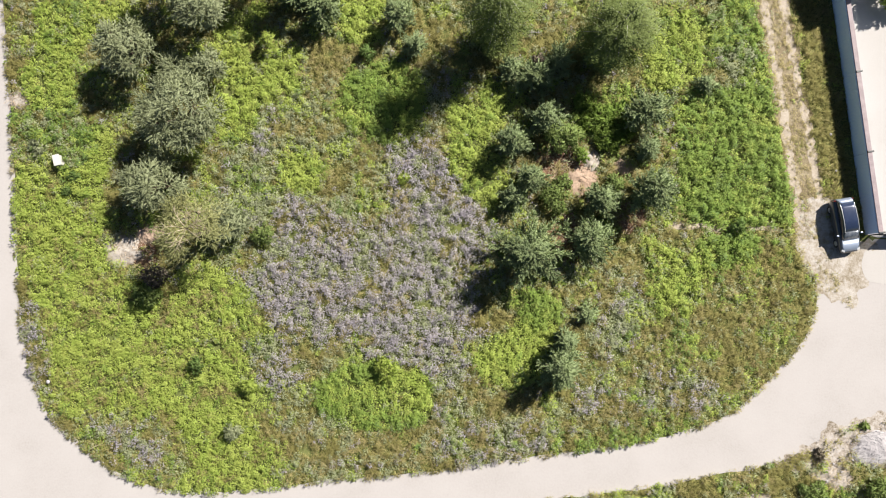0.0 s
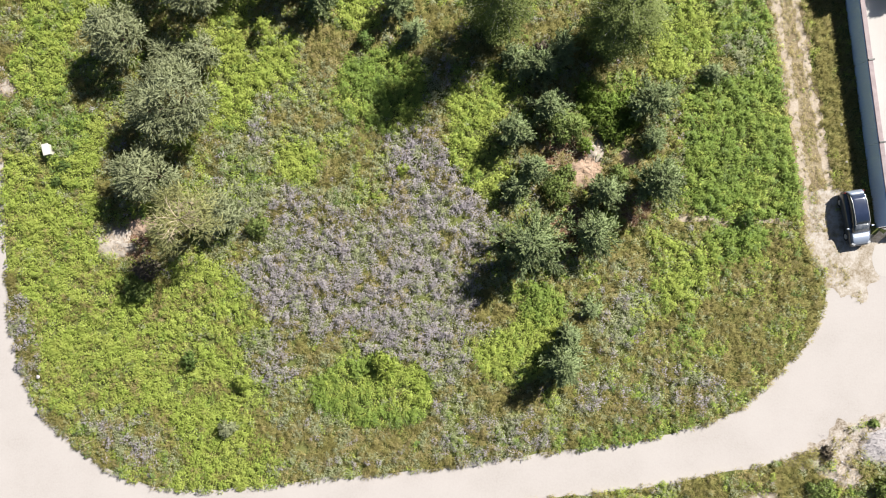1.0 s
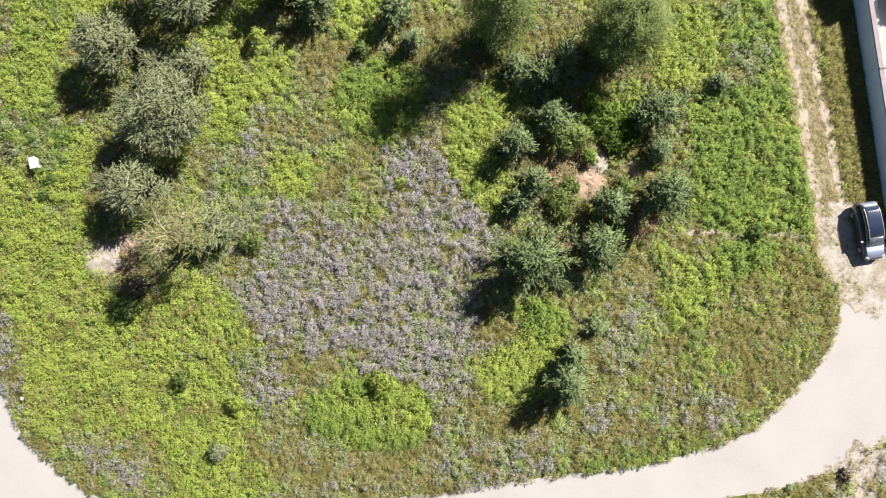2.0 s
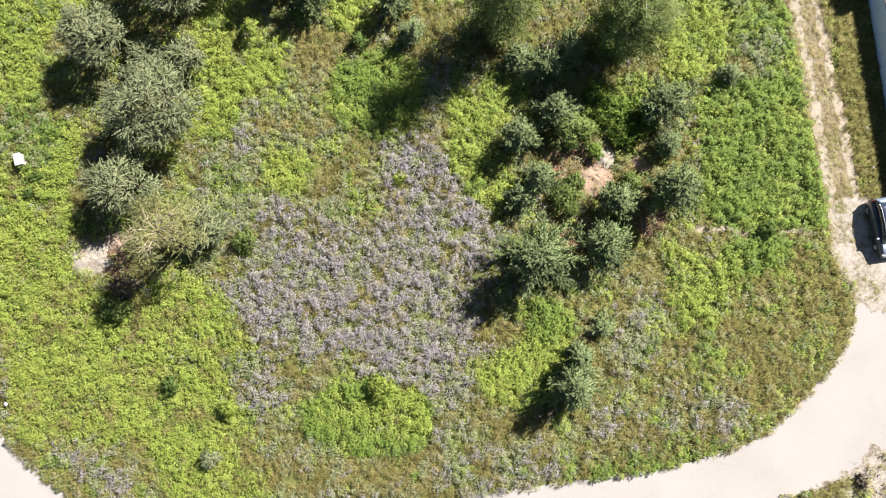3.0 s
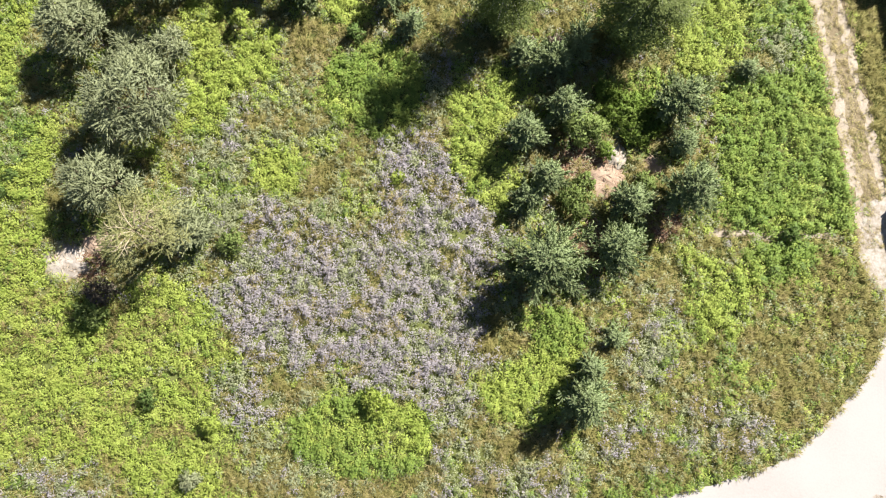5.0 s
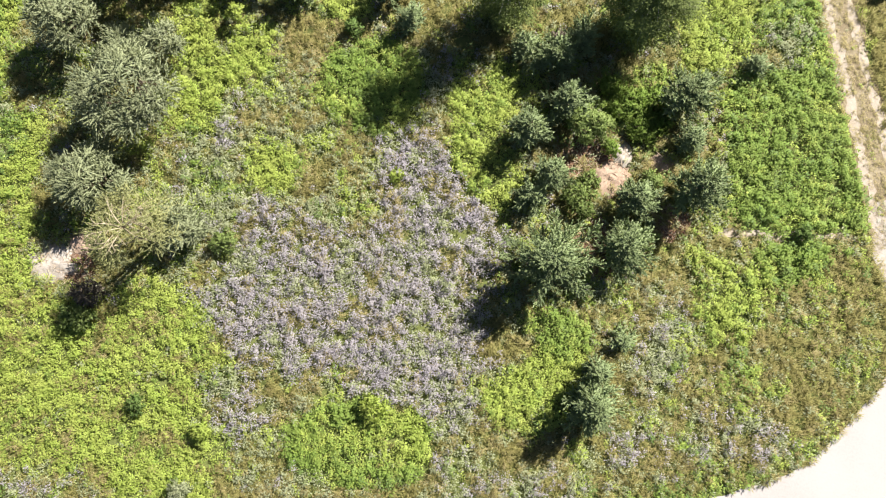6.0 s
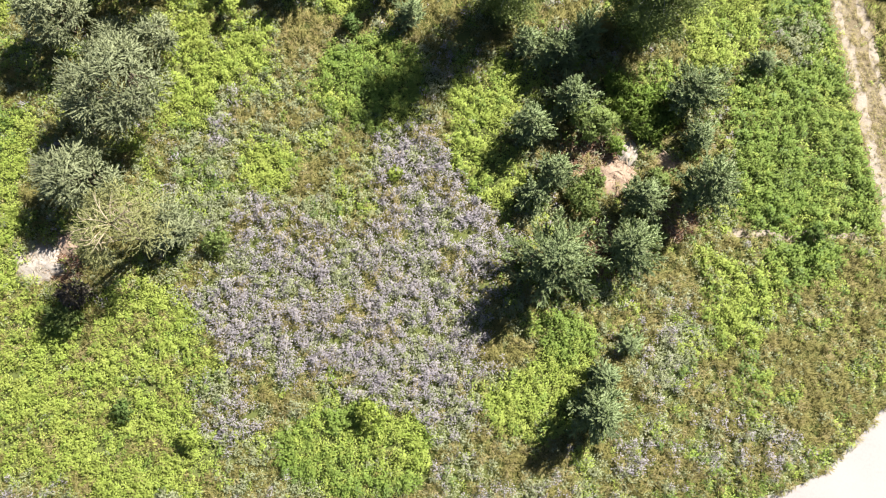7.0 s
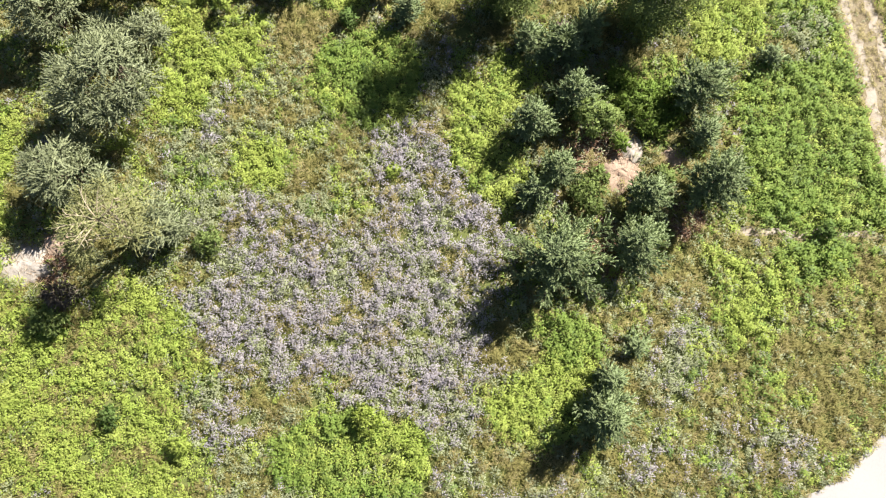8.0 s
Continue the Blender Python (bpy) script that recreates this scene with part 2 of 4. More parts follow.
def flat_patch(name, poly, z, material):
    """A level patch of ground with the given outline."""
    from mathutils.geometry import tessellate_polygon
    pts = [Vector((x, y, z)) for x, y in poly]
    me = bpy.data.meshes.new(name)
    faces = []
    for a, b, c in tessellate_polygon([pts]):
        flip = (pts[b] - pts[a]).cross(pts[c] - pts[a]).z < 0
        faces.append((a, c, b) if flip else (a, b, c))
    me.from_pydata(pts, [], faces)
    me.materials.append(material)
    return new(name, me)


def box(bm, size, at, bevel=0.0, turn=0.0):
    """Adds a bevelled block to a bmesh."""
    made = bmesh.ops.create_cube(bm, size=1.0, matrix=Matrix.Translation(at) @ Matrix.Rotation(turn, 4, "Z") @ Matrix.Diagonal((*size, 1)))
    if bevel:
        edges = list({e for v in made["verts"] for e in v.link_edges})
        bmesh.ops.bevel(bm, geom=edges, offset=bevel, segments=2, affect="EDGES", profile=0.6)


# ---- ground, road and yard ----
def ground_sheet():
    """One sheet: close-meshed and slightly uneven near the plot, reaching the horizon."""
    xs = np.concatenate([[-1500, -700, -300, -120, -70], np.arange(-50, 50.1, 1.0), [70, 120, 300, 700, 1500]])
    gx, gy = np.meshgrid(xs, xs, indexing="ij")
    far = np.maximum(np.hypot(gx, gy) - 60, 0)
    gz = -0.022 + 0.02 * rough(gx, gy, 9, 6.0) + np.minimum(far * 0.004, 1.5) * (lattice(gx, gy, 90, 4) - 0.5)
    n = len(xs)
    i = np.arange(n * n).reshape(n, n)
    faces = np.stack([i[:-1, :-1], i[1:, :-1], i[1:, 1:], i[:-1, 1:]], -1).reshape(-1, 4)
    me = poly_mesh("ground", np.stack([gx, gy, gz], -1).reshape(-1, 3), faces, True)
    me.materials.append(SOIL)
    return tagged(new("ground", me), "brown-green meadow soil under tall wild plants", "ground", kind="structure")


ground_sheet()
PLOT_EDGE = smooth_line([(-33.4, 34), (-33.02, 22.96), (-32.5, 14.2), (-32.1, 3.5), (-31.7, -2.9), (-30.2, -7.95), (-27.5, -10.95), (-23.4, -13.8),
                         (-18.0, -14.85), (-8.4, -14.25), (0, -13.7), (8.4, -12.85), (14.7, -12.1), (20.6, -10.5), (24.5, -7.35), (26.8, -4.7), (27.8, -1.2), (27.0, 1.4)])
OUTER_EDGE = smooth_line([(33.5, -11.0), (32.1, -11.15), (28.4, -11.7), (25.0, -13.55), (18.7, -14.8), (12.4, -15.6), (6.1, -16.1), (-8.0, -17.7), (-24.0, -19.0), (-41.0, -19.6)])
road_poly = np.concatenate([ragged(PLOT_EDGE, 0.18, 31, 0.12), [(28.6, 1.5), (30.2, 1.3), (31.6, 1.7), (32.2, 2.2), (70, -0.5), (70, -13.0)], ragged(OUTER_EDGE, 0.2, 47, 0.15), [(-41, 34)]])
tagged(flat_patch("road", road_poly, 0.014, SAND), "pale dusty sand road curving round the meadow", "road", kind="structure")
WALL_A, WALL_B = Vector((29.25, 34.0)), Vector((31.62, 2.55))
yard_poly = np.array([(WALL_A.x, WALL_A.y), (WALL_B.x, WALL_B.y), (32.4, 2.3), (70, 0), (70, 34)])
tagged(flat_patch("yard", yard_poly, 0.018, YARD), "bright pale concrete yard behind the wall", "pavement", kind="structure")
LEFT_RUT = smooth_line([(24.6, 27), (24.97, 20.6), (25.57, 14.9), (26.2, 9.7), (26.6, 5.4), (26.9, 1.2)], 0.3)
RIGHT_RUT = smooth_line([(26.2, 27), (26.55, 20.5), (27.1, 14.85), (27.9, 9.65), (28.25, 5.3), (28.3, 1.2)], 0.3)


def rut(line, seed, width):
    left, right = line.copy(), line.copy()
    left[:, 0] -= width * (0.5 + 1.0 * (lattice(line[:, 1], line[:, 0], 0.45, seed) - 0.5))
    right[:, 0] += width * (0.5 + 1.0 * (lattice(line[:, 1], line[:, 0], 0.4, seed + 3) - 0.5))
    return np.concatenate([left, right[::-1]])


APRON = smooth_line([(26.4, 4.2), (26.3, 2.6), (26.9, 0.6), (27.8, -1.6), (29.2, -2.6), (31.2, -1.6), (32.6, 0.2), (32.2, 2.2), (30.9, 2.5), (30.3, 4.4), (28.6, 5.6), (27.2, 5.3), (26.4, 4.2)], 0.25)
apron_poly = ragged(APRON, 0.9, 101)
tagged(flat_patch("apron", apron_poly, 0.019, TRODDEN), "trodden beige sand and dry grass round the parked car", "sand", kind="structure")
tagged(flat_patch("track_bed", np.concatenate([ragged(LEFT_RUT + (-0.55, 0), 0.5, 83), ragged(RIGHT_RUT + (0.4, 0), 0.4, 85)[::-1]]), 0.004, BED),
       "dry trodden earth of a farm track", "track", kind="structure")
FOOTPATH = smooth_line([(16.83, 3.93), (19.15, 3.59), (21.89, 3.36), (23.8, 3.32), (25.48, 3)], 0.3)
path_poly = np.concatenate([ragged(FOOTPATH + (0, 0.22), 0.25, 93), ragged(FOOTPATH - (0, 0.22), 0.25, 95)[::-1]])
tagged(flat_patch("footpath", path_poly, 0.006, RUT), "narrow trodden sandy footpath through weeds", "path", kind="structure")
for line, seed, width in ((LEFT_RUT, 61, 0.6), (RIGHT_RUT, 71, 0.55)):
    tagged(flat_patch("wheel_track", rut(line, seed, width), 0.009, RUT), "worn pale sandy wheel rut through dry grass", "track", kind="structure")


DITCH = smooth_line([(-29.35, 10.1), (-28.9, 9.3), (-28.4, 8.6), (-27.9, 7.8), (-27.3, 7.0)], 0.3)
slab_line = smooth_line([(31.4, 1.3), (31.1, 0.4), (31.3, -0.6), (32.2, -1.1), (36.0, -1.2), (36.0, 1.3), (31.4, 1.3)], 0.3)
tagged(flat_patch("slab", slab_line, 0.024, YARD), "pale concrete slab before the gate", "pavement", kind="structure")
verge_line = smooth_line([(23.6, -13.9), (25.4, -12.9), (27.5, -11.6), (30, -11.0), (36, -10.6), (38, -13), (33, -14.9), (29.4, -14.6), (27.2, -15.2), (25.4, -14.6), (23.6, -13.9)], 0.25)
tagged(flat_patch("verge_sand", ragged(verge_line, 0.9, 141), 0.021, VERGE), "pale trampled sand with rubble at the road's edge", "sand", kind="structure")


def bare_patch(name, at, radii, seed, z, material, height, label, category):
    """A low, uneven heap of bare earth with a ragged outline."""
    rng = np.random.RandomState(seed)
    rings, sides = 9, 40
    co, faces = [(at[0], at[1], z + height)], []
    phase = rng.rand() * 50
    for r in range(1, rings + 1):
        for k in range(sides):
            t = 2 * math.pi * k / sides
            q = r / rings
            wob = 1 + q * (0.55 * noise.noise((math.cos(t) * 1.6 + phase, math.sin(t) * 1.6, 0.5)) + 0.25 * noise.noise((math.cos(t) * 5 + phase, math.sin(t) * 5, 3.5)))
            x, y = at[0] + radii[0] * q * wob * math.cos(t), at[1] + radii[1] * q * wob * math.sin(t)
            zz = z + height * (1 - q * q) * (0.7 + 0.8 * noise.noise((x * 1.3, y * 1.3, phase))) + 0.05 * noise.noise((x * 4, y * 4, phase))
            co.append((x, y, zz if r < rings else -0.05))
    for k in range(sides):
        faces.append((0, 1 + k, 1 + (k + 1) % sides))
    for r in range(rings - 1):
        for k in range(sides):
            a, b = 1 + r * sides + k, 1 + r * sides + (k + 1) % sides
            faces.append((a, a + sides, b + sides, b))
    me = bpy.data.meshes.new(name)
    me.from_pydata(co, [], faces)
    for p in me.polygons:
        p.use_smooth = True
    me.materials.append(material)
    return tagged(new(name, me), label, category, kind="structure")


BARE = [
    ("sand_patch", (-23.78, 3.4), (1.55, 1.35), 3, 0.03, PALE, 0.3, "bare pale sand heap beside a shrub", "sand"),
    ("sand_patch", (-21.86, 4.68), (1.3, 0.85), 4, 0.03, ORANGE, 0.25, "bare orange sand under a willow shrub", "sand"),
    ("litter_patch", (-22.39, 3.09), (1.3, 1.2), 5, 0.02, LITTER, 0.12, "dark brown earth and dead twigs in shade", "soil"),
    ("sand_patch", (10.53, 7.4), (1.5, 1.15), 6, 0.03, ORANGE, 0.3, "bare orange-brown sand mound among young pines", "sand"),
    ("sand_patch", (11.27, 8.98), (0.6, 1.0), 7, 0.05, PALE, 0.3, "bare yellowish sand strip among young pines", "sand"),
    ("sand_patch", (13.53, 8.26), (0.9, 0.6), 8, 0.03, ORANGE, 0.2, "bare brown sand beside a pine", "sand"),
    ("litter_patch", (9.3, 9.0), (2.3, 1.9), 9, 0.01, LITTER, 0.1, "brown needle litter under the pines", "soil"),
    ("litter_patch", (9.17, 3.13), (1.4, 2.2), 10, 0.01, LITTER, 0.1, "red-brown needle litter between two pines", "soil"),
    ("litter_patch", (14.1, 4.42), (1.3, 1.2), 11, 0.01, LITTER, 0.1, "dark brown litter below a pine", "soil"),
    ("sand_patch", (-31.86, 15.11), (0.8, 0.8), 12, 0.02, PALE, 0.1, "bare sand scar at the road's edge", "sand"),
    ("sand_patch", (28.14, -15.19), (1.5, 1.0), 13, 0.03, PALE, 0.2, "heap of pale sand and rubble at the verge", "sand"),
    ("sand_patch", (22.15, -16.65), (1.4, 0.5), 14, 0.02, PALE, 0.1, "bare pale sand on the verge", "sand"),
    ("gravel_heap", (31.61, -13.21), (2.2, 1.5), 15, 0.03, GRAVEL, 0.3, "heap of pale grey gravel at the road", "gravel"),
]
for b in BARE:
    bare_patch(*b)

# ---- tall plants over the meadow ----
# patches where one plant rules, each by its outline; later ones lie over earlier ones
PATCHES = []


def plant_patch(kind, *outline):
    PATCHES.append((kind, smooth_line([*outline, outline[0]], 0.8)[:-1]))


plant_patch("ripe", (-32.0, 10.6), (-29.7, 10.3), (-28.2, 8.3), (-26.7, 6.2), (-25.1, 5.3), (-24.9, 2.3), (-23.0, 1.0), (-20.5, 0.5), (-19.2, 1.2), (-16.2, 2.0), (-14.6, -0.6), (-14.0, -1.9), (-12.2, -3.6), (-14.7, -3.5), (-14.9, -5.2), (-13.5, -7.3), (-12.8, -10.2), (-12.4, -14.7), (-20.7, -14.5), (-19.1, -12.9), (-20.7, -9.9), (-24.8, -9.0), (-28.6, -8.8), (-30.6, -3.8), (-31.4, 1.3), (-32.0, 5.5))
plant_patch("herb", (-30.4, 22.7), (-23.1, 22.4), (-22.7, 19.8), (-26.6, 18.6), (-27.5, 14.7), (-24.5, 11.6), (-25.4, 8.7), (-24.6, 5.2), (-26.7, 6.6), (-28.2, 8.8), (-29.0, 9.7), (-27.1, 11.3), (-28.8, 13.5), (-30.9, 14.4), (-31.7, 17.1), (-30.5, 18.3))
plant_patch("murky", (-32.0, 14.1), (-27.5, 13.7), (-26.5, 12.1), (-26.9, 10.6), (-29.2, 10.1), (-31.4, 11.2))
plant_patch("herb", (-17.0, 19.1), (-15.0, 20.8), (-13.2, 22.0), (-12.6, 21.6), (-14.2, 17.9), (-10.8, 18.2), (-9.7, 17.1), (-10.4, 15.4), (-11.7, 14.8), (-13.2, 13.1), (-14.1, 11.2), (-16.0, 11.3), (-17.5, 13.1), (-16.9, 16.5))
plant_patch("straw", (-9.7, 19.1), (-7.3, 18.3), (-6.5, 16.3), (-7.2, 14.6), (-9.2, 14.7), (-10.4, 16.1))
plant_patch("herb", (-7.2, 21.8), (-3.4, 21.7), (-5.2, 19.5), (-3.9, 19.0), (-5.7, 17.7), (-7.3, 19.2), (-8.1, 20.5))
plant_patch("vivid", (-6.9, 16.6), (-5.7, 17.0), (-2.3, 16.8), (-0.7, 14.2), (-1.4, 12.3), (-2.0, 10.8), (-3.8, 10.5), (-5.8, 11.4), (-7.9, 13.4), (-7.4, 15.3))
plant_patch("herb", (-3.7, 11.8), (-1.5, 12.3), (-1.7, 10.8), (-3.3, 10.3))
plant_patch("silver", (-2.1, 16.6), (3.6, 15.3), (1.0, 14.0), (-0.1, 11.6), (-1.3, 10.8), (-0.8, 13.8))
plant_patch("sage", (-12.6, 14.4), (-9.2, 14.1), (-7.5, 12.5), (-5.7, 10.3), (-5.8, 7.5), (-7.7, 6.7), (-10.2, 7.1), (-12.7, 7.8), (-13.1, 11.2))
plant_patch("herb", (-12.3, 9.7), (-9.5, 10.2), (-8.4, 8.5), (-9.9, 7.2), (-11.6, 7.5))
plant_patch("haze", (-13.9, 12.7), (-12.5, 13.4), (-13.0, 10.8), (-13.5, 7.8), (-14.4, 8.2), (-14.1, 10.8))
plant_patch("silver", (-16.3, 10.7), (-14.1, 11.0), (-12.7, 7.6), (-7.7, 6.7), (-6.0, 5.0), (-7.8, 3.4), (-11.1, 4.8), (-15.4, 3.6), (-16.3, 7.1))
plant_patch("haze", (-11.9, 6.9), (-6.9, 5.4), (-6.1, 4.1), (-9.5, 3.0), (-12.0, 1.4), (-14.2, -0.6), (-15.0, 0.7), (-13.3, 3.6))
plant_patch("sage", (-15.0, -3.6), (-9.7, -3.2), (-6.3, -3.6), (-3.9, -5.0), (3.2, -3.4), (2.4, -7.4), (0.6, -9.2), (-1.2, -8.0), (-1.8, -6.3), (-4.7, -5.4), (-9.6, -6.9), (-10.2, -9.6), (-12.4, -11.0), (-13.2, -7.4))
plant_patch("bloom", (-3.8, 10.4), (-0.8, 11.1), (0.9, 9.4), (2.4, 6.4), (3.5, 4.2), (2.8, 1.3), (2.1, -2.4), (3.2, -3.7), (-0.5, -4.9), (-3.9, -5.6), (-6.3, -4.0), (-9.7, -3.7), (-13.0, -2.1), (-14.1, -0.6), (-12.5, 1.4), (-10.3, 3.4), (-7.7, 4.5), (-4.4, 4.9), (-3.8, 7.5))
plant_patch("haze", (-6.3, -4.0), (-3.0, -5.2), (0.4, -4.5), (1.6, -5.8), (-0.2, -7.8), (-2.2, -6.2), (-5.5, -5.5))
plant_patch("haze", (-14.7, -3.9), (-12.2, -4.0), (-11.0, -5.7), (-11.8, -7.4), (-13.5, -6.9))
plant_patch("vivid", (-9.7, -7.0), (-7.2, -5.9), (-4.7, -5.5), (-1.8, -6.5), (-1.4, -9.0), (-3.2, -10.6), (-6.5, -10.5), (-9.8, -9.7))
plant_patch("herb", (-5.5, -5.5), (-1.8, -6.5), (-1.5, -8.8), (-3.2, -9.7), (-6.0, -8.0))
plant_patch("herb", (0.6, 13.3), (3.2, 14.8), (5.0, 14.8), (4.3, 10.6), (3.7, 8.8), (5.2, 7.5), (3.4, 5.9), (2.1, 6.8), (0.5, 9.9))
plant_patch("herb", (1.9, -5.0), (3.8, -3.4), (5.9, -2.6), (8.4, -3.5), (7.2, -6.0), (5.7, -8.1), (3.6, -7.6), (2.4, -6.6))
plant_patch("vivid", (5.3, -0.9), (7.2, -1.0), (8.8, -3.1), (6.7, -3.9), (5.2, -2.8))
plant_patch("herb", (15.3, 18.3), (19.8, 20.1), (20.3, 17.3), (18.6, 14.2), (15.9, 14.4), (15.5, 16.6))
plant_patch("vivid", (18.2, 13.9), (22.3, 14.1), (25.1, 14.5), (25.5, 9.8), (26.1, 6.4), (26.0, 3.7), (21.7, 3.5), (17.9, 3.9), (17.8, 7.9))
plant_patch("murky", (20.1, 20.8), (24.3, 20.6), (24.9, 14.1), (22.3, 14.1), (20.6, 16.4))
plant_patch("silver", (21.5, 17.0), (22.4, 17.0), (23.6, 14.8), (22.3, 14.2), (21.5, 15.9))
plant_patch("lush", (9.3, 14.2), (13.6, 14.2), (14.3, 10.4), (12.4, 9.6), (10.4, 10.2))
plant_patch("vivid", (19.1, 2.4), (21.7, 3.2), (24.6, 2.2), (24.1, -0.3), (21.0, -0.7), (19.4, 0.7))
plant_patch("herb", (14.9, 2.3), (18.8, 2.0), (19.5, -0.1), (18.5, -3.0), (16.5, -3.3), (14.7, -0.8))
plant_patch("lush", (16.0, -3.4), (18.8, -4.3), (17.9, -6.0), (15.8, -5.1))
plant_patch("haze", (11.2, -2.8), (13.1, -1.2), (13.9, -3.3), (13.4, -5.0), (11.5, -5.2))
plant_patch("olive", (19.3, -1.1), (25.8, 2.1), (27.4, -0.8), (25.6, -5.4), (22.3, -8.6), (18.5, -8.4), (18.4, -4.7))
plant_patch("dusky", (14.0, -6.8), (19.5, -8.0), (18.9, -10.2), (14.7, -9.6))
plant_patch("dusky", (9.4, -7.7), (12.3, -8.2), (12.0, -10.3), (9.7, -10.0))
plant_patch("dry", (-12.4, -10.8), (-9.8, -9.9), (-1.5, -11.2), (0.2, -8.2), (6.4, -9.4), (8.4, -12.2), (0.0, -14.1), (-12.4, -14.5), (-11.6, -12.7))
plant_patch("dusky", (-0.6, -9.0), (2.7, -9.9), (6.8, -10.9), (6.3, -13.1), (0.9, -13.6), (-0.7, -11.9))
plant_patch("lush", (8.0, -11.4), (16.8, -10.2), (17.1, -12.1), (8.4, -12.8))
plant_patch("dusky", (-26.9, -8.9), (-23.8, -9.2), (-20.9, -11.6), (-21.1, -13.6), (-23.8, -12.4))
plant_patch("dry", (-27.3, 7.1), (-26.8, 7.0), (-25.6, 5.7), (-24.5, 4.4), (-24.9, 4.0), (-26.2, 5.6))
plant_patch("dusky", (-31.6, 0.4), (-30.6, -0.4), (-30.2, -4.6), (-29.6, -7.2), (-30.7, -6.3), (-31.5, -3.8))
MIX = {  # shares of herb, vivid, dark, silver, bloom, straw, grass
    "base": (0.14, 0.03, 0.02, 0.22, 0.02, 0.14, 0.43),
    "bloom": (0.0, 0.0, 0.0, 0.15, 0.68, 0.11, 0.06),
    "sage": (0.16, 0.03, 0.0, 0.42, 0.0, 0.12, 0.27),
    "ripe": (0.76, 0.05, 0.0, 0.02, 0.0, 0.07, 0.10),
    "murky": (0.10, 0.30, 0.24, 0.26, 0.0, 0.0, 0.10),
    "lush": (0.15, 0.38, 0.08, 0.06, 0.0, 0.05, 0.28),
    "dusky": (0.02, 0.02, 0.02, 0.34, 0.27, 0.15, 0.18),
    "herb": (0.84, 0.11, 0.01, 0.02, 0.0, 0.0, 0.02),
    "vivid": (0.16, 0.76, 0.06, 0.0, 0.0, 0.0, 0.02),
    "dark": (0.12, 0.30, 0.45, 0.08, 0.0, 0.0, 0.05),
    "silver": (0.05, 0.05, 0.04, 0.64, 0.08, 0.02, 0.12),
    "haze": (0.0, 0.0, 0.01, 0.42, 0.45, 0.05, 0.07),
    "straw": (0.06, 0.0, 0.0, 0.22, 0.0, 0.46, 0.26),
    "dry": (0.03, 0.0, 0.0, 0.33, 0.03, 0.27, 0.34),
    "olive": (0.12, 0.03, 0.02, 0.10, 0.0, 0.17, 0.56),
}


